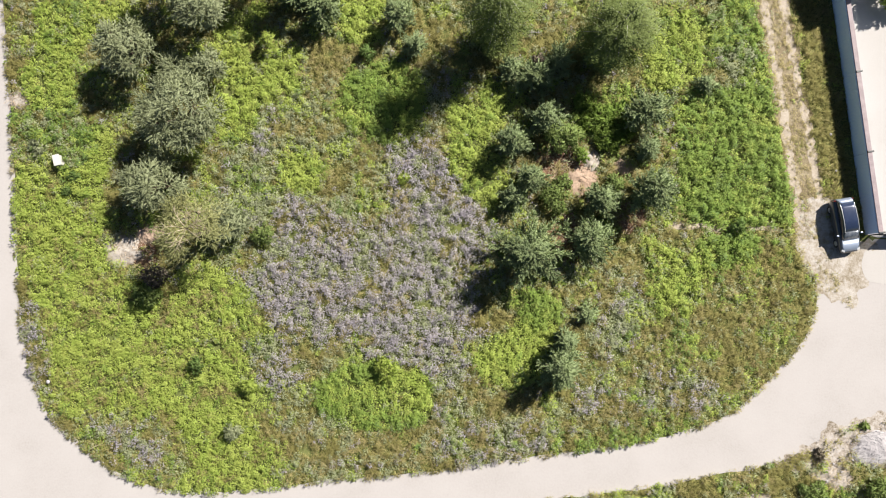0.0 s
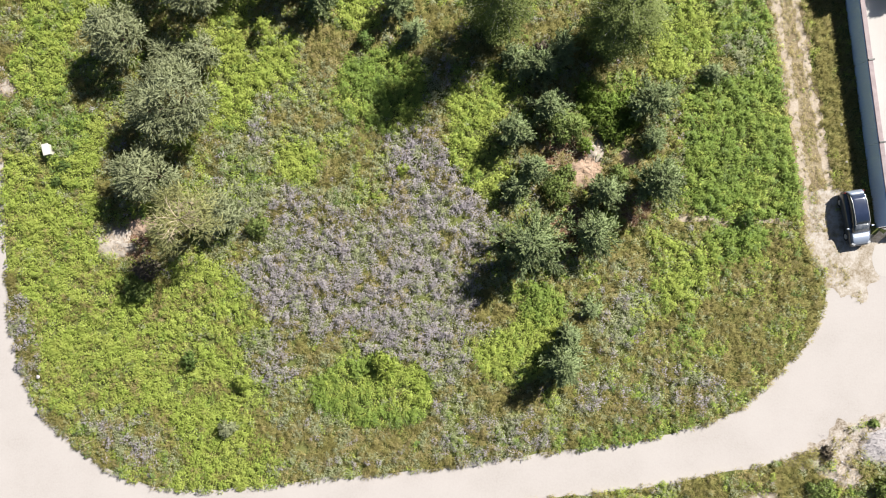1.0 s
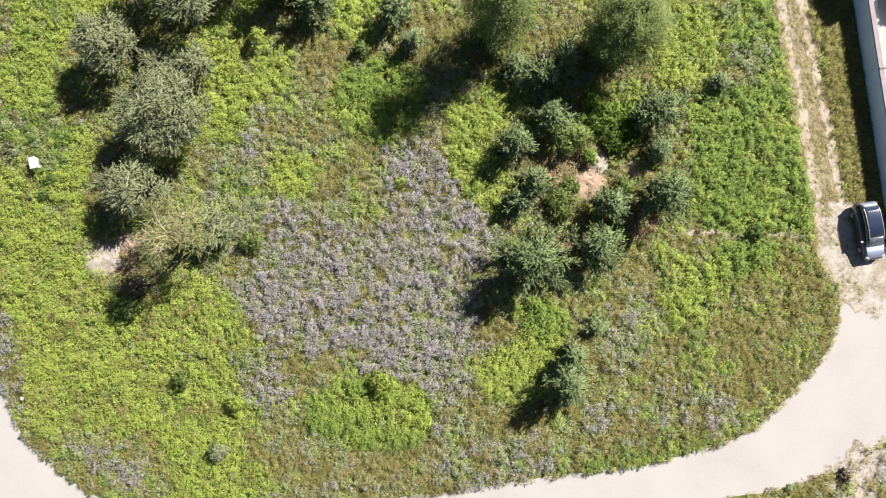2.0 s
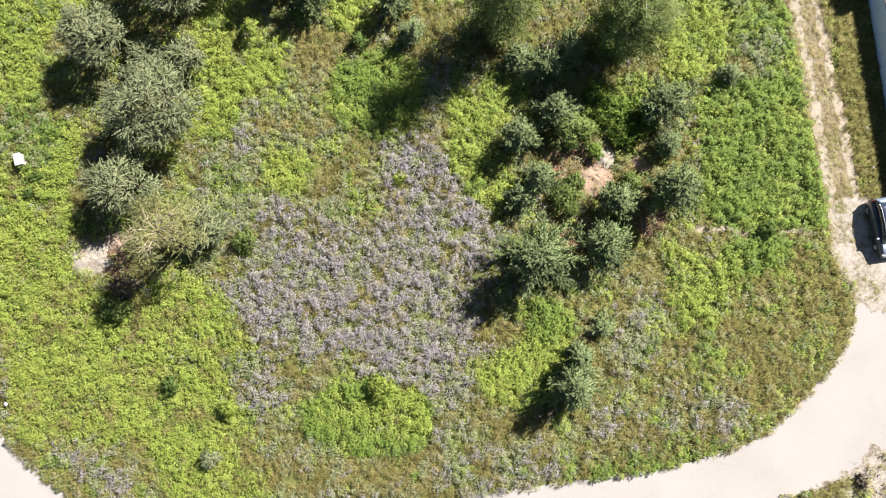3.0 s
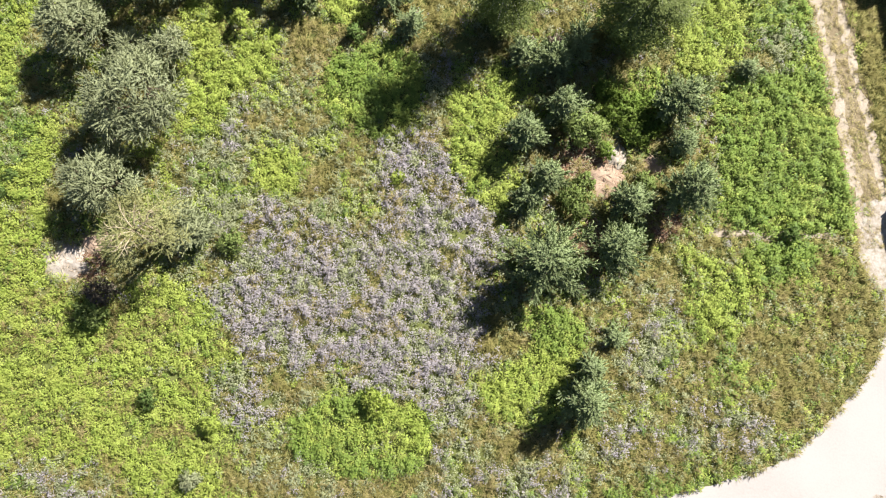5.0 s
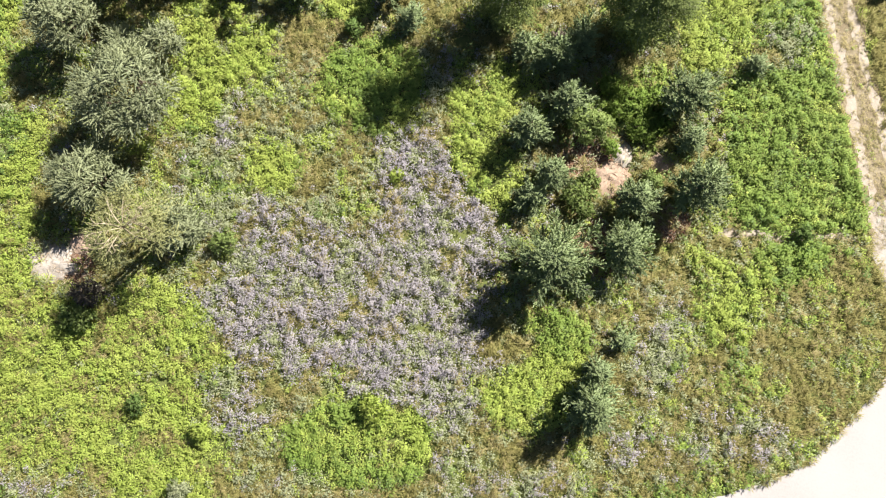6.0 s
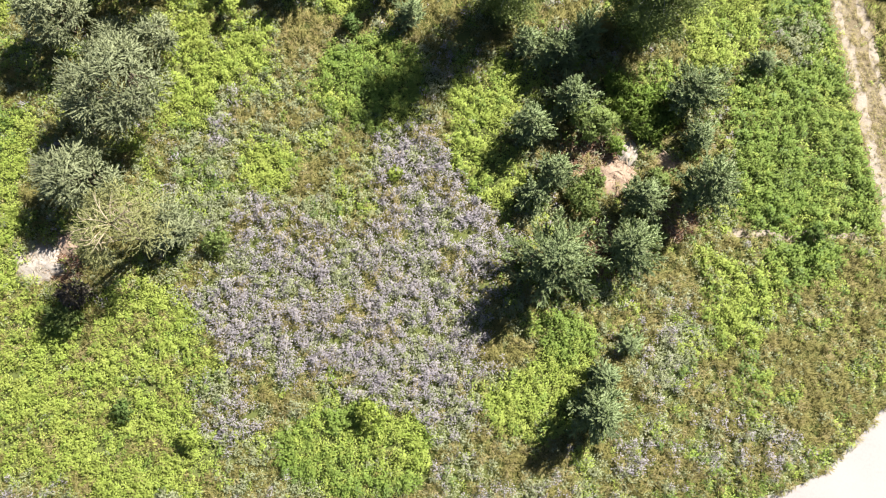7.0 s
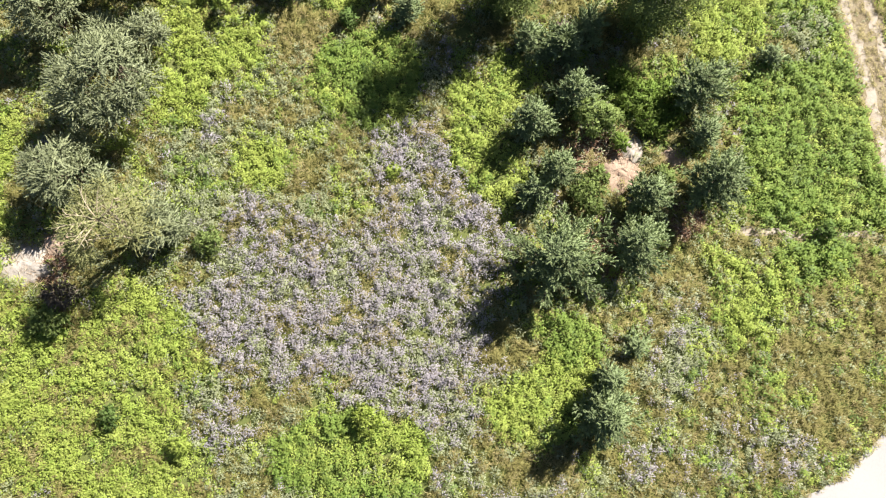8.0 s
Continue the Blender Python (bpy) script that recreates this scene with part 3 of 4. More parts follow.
def meadow():
    rng = np.random.RandomState(5)
    x0, x1, y0, y1 = -34, 36, -20, 25
    n = int((x1 - x0) * (y1 - y0) * 12.5)
    x, y = rng.uniform(x0, x1, n), rng.uniform(y0, y1, n)
    plot = np.concatenate([PLOT_EDGE, [(26.9, 1.2), (28.5, 1.2), (30.6, 2.6), (WALL_B.x - 0.3, WALL_B.y), (WALL_A.x - 0.3, WALL_A.y)]])
    PLOT_EDGE_LOOP = np.concatenate([PLOT_EDGE[::4], [(40, 1.2), (40, 60), (-40, 60)]])
    verge = np.concatenate([OUTER_EDGE, [(-41, -30), (45, -30), (45, -11)]])
    sandy = (x > 26.4 + 2.0 * (rough(x, y, 131, 1.5) - 0.5)) & (y > -14.2 + 1.6 * (rough(x, y, 137, 1.5) - 0.5)) & (y < -9)
    keep = inside(plot, x, y) | (inside(verge, x, y) & (~sandy | (rng.rand(n) < 0.20))) | inside(apron_poly, x, y)
    strip = inside(np.concatenate([LEFT_RUT + (-0.75, 0), [(28.6, 1.2), (30.6, 2.6), (WALL_B.x - 0.3, WALL_B.y), (WALL_A.x - 0.3, WALL_A.y)]]), x, y)
    for line, w in ((LEFT_RUT, 0.36), (RIGHT_RUT, 0.34)):
        keep &= ~(np.abs(x - np.interp(-y, -line[:, 1], line[:, 0])) < w + 0.25 * (rough(x, y, 90, 0.8) - 0.5)) | (y < 1.2) | (rng.rand(n) < 0.35)
    fp = np.abs(y - np.interp(x, FOOTPATH[:, 0], FOOTPATH[:, 1])) < 0.27 + 0.3 * (rough(x, y, 97, 0.6) - 0.5)
    keep &= ~(fp & (x > FOOTPATH[0, 0]) & (x < FOOTPATH[-1, 0])) | (rng.rand(n) < 0.28)
    bed = (x > np.interp(-y, -LEFT_RUT[:, 1], LEFT_RUT[:, 0]) - 0.5) & (x < np.interp(-y, -RIGHT_RUT[:, 1], RIGHT_RUT[:, 0]) + 0.35) & (y > 1.2)
    keep &= ~bed | (rng.rand(n) < 0.85)
    apron = inside(apron_poly, x, y)
    keep &= ~apron | (rng.rand(n) < 0.85 * np.clip((rough(x, y, 111, 1.0) - 0.42 - 0.05 * (x - 27.5)) / 0.2, 0, 1))
    for name, (cx, cy), (rx, ry), *_ in BARE:
        d = np.hypot((x - cx) / rx, (y - cy) / ry) + 0.7 * (rough(x, y, 17, 0.9) - 0.5)
        keep &= (d > 0.85) | (rng.rand(n) < (0.35 if name == "litter_patch" else 0.05))
    ditch = np.abs(x - np.interp(-y, -DITCH[:, 1], DITCH[:, 0])) < 0.36 + 0.3 * (rough(x, y, 151, 0.7) - 0.5)
    keep &= ~(ditch & (y > DITCH[-1, 1]) & (y < DITCH[0, 1])) | (rng.rand(n) < 0.1)
    bare = (bed | apron)[keep]
    x, y, strip = x[keep], y[keep], strip[keep] | bare
    n = len(x)
    wob = 1.3 * (rough(x, y, 21, 2.2) - 0.5) + 0.9 * (rough(x, y, 28, 0.6) - 0.5)
    w = np.tile(np.array(MIX["base"]), (n, 1))
    for kind, outline in PATCHES:
        soft = {"herb": 0.45, "ripe": 0.6, "vivid": 0.45, "bloom": 0.8}.get(kind, 1.2)
        f = np.clip((depth_in(outline, x, y) + wob) / soft + 0.5, 0, 1)[:, None]
        w = w * (1 - f) + np.array(MIX[kind]) * f
    short = np.clip(w[:, 6] / 0.6, 0, 1)
    w[strip] = (0.08, 0.0, 0.0, 0.0, 0.0, 0.16, 0.76)
    w[bare] = (0.02, 0.0, 0.0, 0.02, 0.0, 0.74, 0.22)
    low_verge = inside(verge, x, y)
    w[low_verge] = 0.45 * w[low_verge] + 0.55 * np.array(MIX["olive"])
    # neighbouring plants tend to be of one kind
    a, b = rough(x, y, 211, 1.5), rough(x, y, 223, 0.6)
    drift = 1.0 * (a - a.mean()) / a.std() + 0.6 * (b - b.mean()) / b.std() + rng.normal(0, 1.0, n)
    share = np.empty(n)
    share[np.argsort(drift)] = (np.arange(n) + 0.5) / n
    kind = (share[:, None] > np.cumsum(w, 1)).sum(1).clip(0, 6)
    #        name, label, material, leaves, height, spread, length, width, rise, blade
    rows = [
        ("meadow_herbs", "dense yellow-green leafy herbs covering the meadow", HERB, 3, 14, 0.46, 0.17, 0.135, 0.072, (0.0, 1.2), True),
        ("bright_weeds", "vivid green broad-leaved weeds in patches", VIVID, 3, 13, 0.50, 0.17, 0.145, 0.08, (0.0, 1.1), True),
        ("dark_weeds", "dark green nettle-like weeds", DARK, 2, 17, 0.6, 0.21, 0.18, 0.085, (0.0, 1.0), True),
        ("grey_weeds", "grey-green mugwort-like weeds mixed with grass", SILVER, 3, 12, 0.50, 0.16, 0.15, 0.065, (0.2, 1.3), True),
        ("lavender_wildflowers", "hazy lavender-grey flowering wild plants", BLOOM, 2, 20, 0.62, 0.20, 0.13, 0.06, (0.3, 1.4), True),
        ("dry_grass", "straw-coloured dry meadow grass", STRAW, 2, 20, 0.40, 0.22, 0.24, 0.036, (0.2, 1.3), False),
        ("meadow_grass", "olive-green meadow grass turning dry", GRASS, 3, 13, 0.36, 0.19, 0.22, 0.048, (0.2, 1.3), False),
    ]
    for k, (name, label, mat, split, count, height, spread, length, width, rise, diamond) in enumerate(rows):
        mine = np.repeat(np.flatnonzero(kind == k), split)
        if not len(mine):
            continue
        jit = rng.normal(0, 0.19 if split > 1 else 0.0, (2, len(mine))) if split > 1 else np.zeros((2, len(mine)))
        cx, cy = x[mine] + jit[0], y[mine] + jit[1]
        on = (inside(plot, x[mine], y[mine]) & (depth_in(PLOT_EDGE_LOOP, cx, cy) > 0.03)) | inside(verge, cx, cy) | apron[keep][mine]
        mine, cx, cy = mine[on], cx[on], cy[on]
        low = np.where(bare[mine], 0.2, np.where(strip[mine], 0.22, 1.0))
        m = len(cx)
        low = low * (1 - 0.45 * short[mine])
        tall = height * low * (0.5 + 1.0 * rng.rand(m)) * (0.8 + 0.4 * lattice(cx, cy, 1.6, 77)) * (0.65 + 0.7 * lattice(cx, cy, 0.32, 79))
        size = spread * (0.7 + 0.6 * rng.rand(m)) * np.where(bare[mine], 0.55, 1.0)
        i = np.repeat(np.arange(m), count)
        r, t = np.sqrt(rng.rand(len(i))), rng.uniform(0, 2 * np.pi, len(i))
        bx, by = cx[i] + size[i] * r * np.cos(t), cy[i] + size[i] * r * np.sin(t)
        bz = tall[i] * (1 - 0.65 * r * r) * (0.58 + 0.42 * rng.rand(len(i))) - 0.02
        el = rng.uniform(*rise, len(i))
        az = np.where(rng.rand(len(i)) < 0.6, t, rng.uniform(0, 2 * np.pi, len(i)))
        size_l = 0.7 + 0.6 * rng.rand(len(i))
        size_l = size_l * np.where(bare[mine], 0.5, 1.0)[i]
        el = np.where(bare[mine][i], el * 0.4, el)
        out = np.stack([0.75 * r * np.cos(t), 0.75 * r * np.sin(t), np.ones(len(i))], 1) + rng.normal(0, 0.12, (len(i), 3))
        out /= np.linalg.norm(out, axis=1)[:, None]
        me = leaves(name, rng, np.stack([bx, by, np.maximum(bz, 0.04)], 1), az, el, length * size_l, width * size_l, diamond, out, 0.82)
        me.materials.append(mat)
        tagged(new(name, me), label, "wild plants", kind="stuff")


meadow()

# ---- trees and shrubs ----


def thing(name, at, label, category, group="", turn=0.0):
    ob = new(name)
    ob.empty_display_size = 0.3
    ob.matrix_basis = pose(at[0], at[1], at[2] if len(at) > 2 else 0.0, 0, 0, turn)
    return tagged(ob, label, category, group)


def wood(name, co, faces, material, parent):
    me = bpy.data.meshes.new(name)
    me.from_pydata(co, [], faces)
    for p in me.polygons:
        p.use_smooth = True
    return part(name, me, material, parent)


def pine(at, radius, height, seed, label, leaf):
    """A young pine: whorls of rising limbs, each ending in brushes of needles."""
    rng = np.random.RandomState(seed)
    root = thing("pine_tree", at, label, "tree", "young pines")
    co, faces = [], []
    lean = rng.uniform(-0.05, 0.05, 2)
    stem = [((lean[0] * h * height, lean[1] * h * height, height * h - 0.05), 0.035 * height * (1.02 - h) * 0.6 + 0.008) for h in np.linspace(0, 1, 7)]
    tube(stem, co, faces, 7)
    tufts, heads = [], []
    z = 0.08 * height
    lop = rng.uniform(0, 2 * np.pi)
    while z < height * 0.93:
        q = z / height
        reach = radius * min(1.0, 1.22 * (1 - q) ** 0.7 + 0.04) * (0.85 if q < 0.12 else 1.0)
        limbs = rng.randint(5, 7)
        start = rng.rand() * 6.28
        for k in range(limbs):
            a = start + 6.28 * k / limbs + rng.uniform(-0.6, 0.6)
            ln = reach * rng.uniform(0.5, 1.15) * (1 + 0.12 * math.cos(a - lop))
            rise = rng.uniform(0.2, 0.45) + 0.5 * q
            p0 = np.array([lean[0] * z, lean[1] * z, z])
            d = np.array([math.cos(a), math.sin(a), 0])
            along = lambda t: p0 + d * ln * t + np.array([0, 0, ln * rise * t * t * 0.8])
            tube([(along(t), 0.02 * (1 - 0.75 * t) * (0.4 + ln)) for t in (0, 0.35, 0.7, 1.0)], co, faces, 4)
            for t in np.arange(0.15, 1.0, 0.17 / max(ln, 0.4)):
                for side in (-1, 1, 0):
                    b = a + side * rng.uniform(0.5, 1.0)
                    tufts.append(along(t) + rng.normal(0, 0.05, 3))
                    heads.append(np.array([math.cos(b), math.sin(b), rng.uniform(0.25, 0.9) + 0.5 * q]) + rng.normal(0, 0.15, 3))
            tufts.append(along(0.95))
            heads.append(d + np.array([0, 0, 0.6]))
        z += rng.uniform(0.33, 0.46)
    tufts.append(np.array([lean[0] * height, lean[1] * height, height - 0.3]))
    heads.append(np.array([0, 0, 1.0]))
    wood("trunk", co, faces, BARK, root)
    t, h = np.array(tufts), np.array(heads)
    h /= np.linalg.norm(h, axis=1)[:, None]
    me = plumes("crown", rng, t, h, rng.uniform(0.28, 0.6, len(t)) * min(1.0, 0.45 + radius / 3), 24, 0.16, 0.068, 0.33, unit(h + np.stack([t[:, 0], t[:, 1], np.full(len(t), 0.5)], 1) / radius * 0.8))
    part("crown", me, leaf, root)
    return root


def shrub_tree(name, at, radius, height, seed, label, category, leaf, bark=BARK, clusters=900, per=8, length=0.15, width=0.05, open_top=0.0, group="", shoot=0.4, spread=0.36, soft=0.45):
    """A many-stemmed tree or shrub: limbs fork out to lumps of foliage with gaps between them."""
    rng = np.random.RandomState(seed)
    root = thing(name, at, label, category, group)
    co, faces, lumps = [], [], []
    stems = max(3, int(4 + radius * 1.5))
    for k in range(stems):
        a = 6.28 * k / stems + rng.uniform(-0.4, 0.4)
        out = radius * rng.uniform(0.25, 0.75)
        top = np.array([math.cos(a) * out, math.sin(a) * out, height * rng.uniform(0.55, 0.86)])
        mid = top * np.array([0.35, 0.35, 0.5]) + rng.normal(0, 0.05 * radius, 3)
        foot = np.array([math.cos(a) * 0.08, math.sin(a) * 0.08, -0.05])
        tube([(foot, 0.022 * height * 0.6), (mid, 0.016 * height * 0.6), (top, 0.008)], co, faces, 6)
        for _ in range(4 + int(radius * 1.6)):
            s = rng.uniform(0.35, 1.0)
            b = mid + (top - mid) * s
            aa = a + rng.normal(0, 0.9)
            q = rng.uniform(0.25, 0.55) * radius
            e = b + np.array([math.cos(aa) * q, math.sin(aa) * q, rng.uniform(-0.1, 0.35) * height * 0.5])
            rr = math.hypot(e[0], e[1])
            if rr > radius * 0.92:
                e[:2] *= radius * 0.92 / rr
            cap = height * math.sqrt(max(0.12, 1 - (min(rr, radius * 0.92) / radius) ** 2 * 0.8))
            e[2] = min(max(e[2], 0.2 * height), cap * 0.93)
            tube([(b, 0.012 * height * 0.4), ((b + e) / 2 + rng.normal(0, 0.04, 3), 0.012), (e, 0.005)], co, faces, 4)
            lumps.append((e, radius * rng.uniform(0.13, 0.26)))
        lumps.append((top, radius * rng.uniform(0.2, 0.34)))
    for _ in range(3 + int(radius * 2)):
        a, q = rng.uniform(0, 6.28), radius * 0.35 * math.sqrt(rng.rand())
        lumps.append((np.array([math.cos(a) * q, math.sin(a) * q, height * rng.uniform(0.62, 0.9)]), radius * rng.uniform(0.16, 0.26)))
    tube([((0, 0, -0.05), 0.02 * height * 0.6), ((0.05, 0.02, height * 0.45), 0.014 * height * 0.6), ((0, 0.05, height * 0.85), 0.008)], co, faces, 6)
    wood("trunk", co, faces, bark, root)
    weight = rng.uniform(0.3, 1.0, len(lumps))
    j = rng.choice(len(lumps), clusters, p=weight / weight.sum())
    mid = np.array([q[0] for q in lumps])[j]
    rad = np.array([q[1] for q in lumps])[j]
    d = rng.normal(0, 1, (clusters, 3))
    d[:, 2] = d[:, 2] * 0.8 + 0.25
    d /= np.linalg.norm(d, axis=1)[:, None]
    p = mid + d * (rad * rng.uniform(0.3 - 0.3 * open_top, 0.95, clusters))[:, None]
    p[:, 2] = np.maximum(p[:, 2], 0.08)
    g = d + rng.normal(0, 0.45, (clusters, 3))
    g += np.stack([p[:, 0], p[:, 1], np.full(clusters, 1.0 * radius)], 1) / radius * 0.35
    g /= np.linalg.norm(g, axis=1)[:, None]
    me = plumes("crown", rng, p, g, rng.uniform(0.6, 1.3, clusters) * shoot, per, length, width, spread, unit(d + np.stack([p[:, 0], p[:, 1], p[:, 2] - 0.4 * height], 1) / radius * 0.8), soft)
    part("crown", me, leaf, root)
    return root


def birch(at, radius, height, seed, label, dense):
    """A slender birch: a pale trunk, long rising limbs, and an airy crown of small leaves."""
    rng = np.random.RandomState(seed)
    root = thing("birch_tree", at, label, "tree", "birches")
    co, faces, spots = [], [], []
    bend = rng.normal(0, 0.02, 2)
    stem = [((bend[0] * h * height, bend[1] * h * height, height * h - 0.05), 0.10 * (1 - h) + 0.012) for h in np.linspace(0, 1, 9)]
    tube(stem, co, faces, 8)
    for k in range(int(14 * height)):
        q = 0.08 + 0.87 * rng.rand() ** (height / 6.0)
        a = k * 2.4 + rng.uniform(-0.4, 0.4)
        ln = radius * (0.35 + 0.8 * math.sin(math.pi * min(1, (1 - q) * 0.9 + 0.12))) * rng.uniform(0.7, 1.1) * (1.15 - 0.4 * q)
        p0 = np.array([bend[0] * q * height, bend[1] * q * height, q * height])
        d = np.array([math.cos(a), math.sin(a), 0])
        arc = lambda s: p0 + d * ln * s + np.array([0, 0, ln * (0.9 * s - 0.55 * s * s)])
        tube([(arc(s), 0.022 * (1.02 - s) + 0.004) for s in (0, 0.3, 0.6, 1.0)], co, faces, 4)
        for s in np.linspace(0.2, 1.05, 14):
            for _ in range(3):
                spots.append(arc(s) + rng.normal(0, 0.2, 3) * (0.4 + s) - np.array([0, 0, rng.uniform(0, 0.3)]))
    wood("trunk", co, faces, BIRCH, root)
    p = np.array(spots)
    i = np.repeat(np.arange(len(p)), dense)
    b = p[i] + rng.normal(0, 0.13, (len(i), 3))
    az = rng.uniform(0, 6.28, len(i))
    el = rng.uniform(-1.2, 0.9, len(i))
    me = leaves("crown", rng, b, az, el, rng.uniform(0.10, 0.19, len(i)), rng.uniform(0.05, 0.085, len(i)), True, unit(np.stack([b[:, 0], b[:, 1], b[:, 2] - 0.45 * height], 1) / radius + rng.normal(0, 0.3, (len(i), 3))))
    part("crown", me, LACE, root)
    return root


PINES = [  # place, crown radius, height
    (-8.3, 20.9, 1.6, 3.6),
    (-9.9, 22.4, 1.7, 5.4),
    (-2.73, 20.04, 1.14, 3.4),
    (-1.62, 17.85, 0.83, 2.4),
    (7.34, 15.04, 1.48, 2.8),
    (5.39, 15.7, 1.2, 1.9),
    (9, 16.15, 1.49, 2.2),
    (5.37, 10.29, 1.39, 3.6),
    (7.85, 11.7, 1.45, 3.5),
    (6.6, 7.55, 1.15, 3.2),
    (15.4, 12.2, 1.75, 3.3),
    (15.2, 6.2, 1.8, 4.5),
    (15.3, 9.3, 0.9, 2.4),
    (11.6, 5.65, 1.31, 3.2),
    (10.6, 2.8, 1.61, 4.2),
    (6.15, 2.06, 2.72, 5.4),
    (8.71, -4.47, 0.98, 3),
    (8.2, -6.48, 1.53, 4.6),
    (5.37, 6.31, 1.08, 2.2),
    (10.49, -2.65, 0.71, 1.3),
    (19.93, 14.15, 0.83, 1.4),
]
for k, (px, py, r, h) in enumerate(PINES):
    size = "small" if h < 2.2 else ("tall" if h > 4.3 else "bushy")
    pine((px, py), r, h, 200 + k, f"{size} young pine with blue-green needles standing in the meadow", NEEDLE)
WILLOWS = [
    (-16.7, 20.4, 1.9, 6.2),
    (-13.63, 22.61, 1.05, 4.2),
    (-18.95, 22.54, 2.06, 6.4),
    (-22.4, 17.9, 1.95, 5.2),
    (-18.3, 12.9, 2.75, 6.8),
    (-20.61, 8.09, 2.02, 4.6),
    (-16.9, 16.49, 1.02, 3.2),
    (-19.4, 16.61, 0.99, 2.6),
    (-15.82, 5.05, 1.4, 2.6),
]
for k, (px, py, r, h) in enumerate(WILLOWS):
    size = "large" if r > 2.4 else ("small" if r < 1.6 else "rounded")
    shrub_tree("willow_tree", (px, py), r, h, 300 + k, f"{size} grey-green willow with dense narrow leaves", "tree", OLIVE, BARK, int(400 * r * r) + 150, 16, 0.155, 0.06, 0.0, "willows", 0.55, 0.26)
sparse_willow = shrub_tree("willow_tree", (-17.2, 4.5), 2.45, 7.5, 330, "yellowish half-bare willow with pale bare branches", "tree", SPARSE, TWIG, 1300, 14, 0.14, 0.045, 0.6, "willows", 0.5, 0.24)



def bare_branches(parent, reach, height, seed):
    """Pale leafless limbs that fork out over the top of a crown."""
    rng = np.random.RandomState(seed)
    for k in range(9):
        co, faces = [], []
        a, ln = 0.7 * k + rng.uniform(-0.3, 0.3), reach * rng.uniform(0.7, 1.0)
        d, s = np.array([math.cos(a), math.sin(a), 0]), np.array([-math.sin(a), math.cos(a), 0])
        bow = rng.uniform(-0.25, 0.25)
        arc = lambda t: np.array([0.1, -0.2, height * 0.80]) + d * ln * t + s * ln * bow * t * t + np.array([0, 0, height * (0.26 * t - 0.14 * t * t)])
        tube([(arc(t), 0.045 * (1.05 - t)) for t in (0, 0.25, 0.5, 0.75, 1.0)], co, faces, 5)
        for t in (0.3, 0.45, 0.6, 0.75):
            f = 0.5 * ln * (1.1 - t)
            e = arc(t) + (d * 0.8 + s * rng.choice((-1, 1)) * rng.uniform(0.4, 1.0)) * f + np.array([0, 0, 0.15])
            tube([(arc(t), 0.026), ((arc(t) + e) / 2 + rng.normal(0, 0.03, 3), 0.019), (e, 0.008)], co, faces, 4)
        wood("bare_branch", co, faces, TWIG, parent)


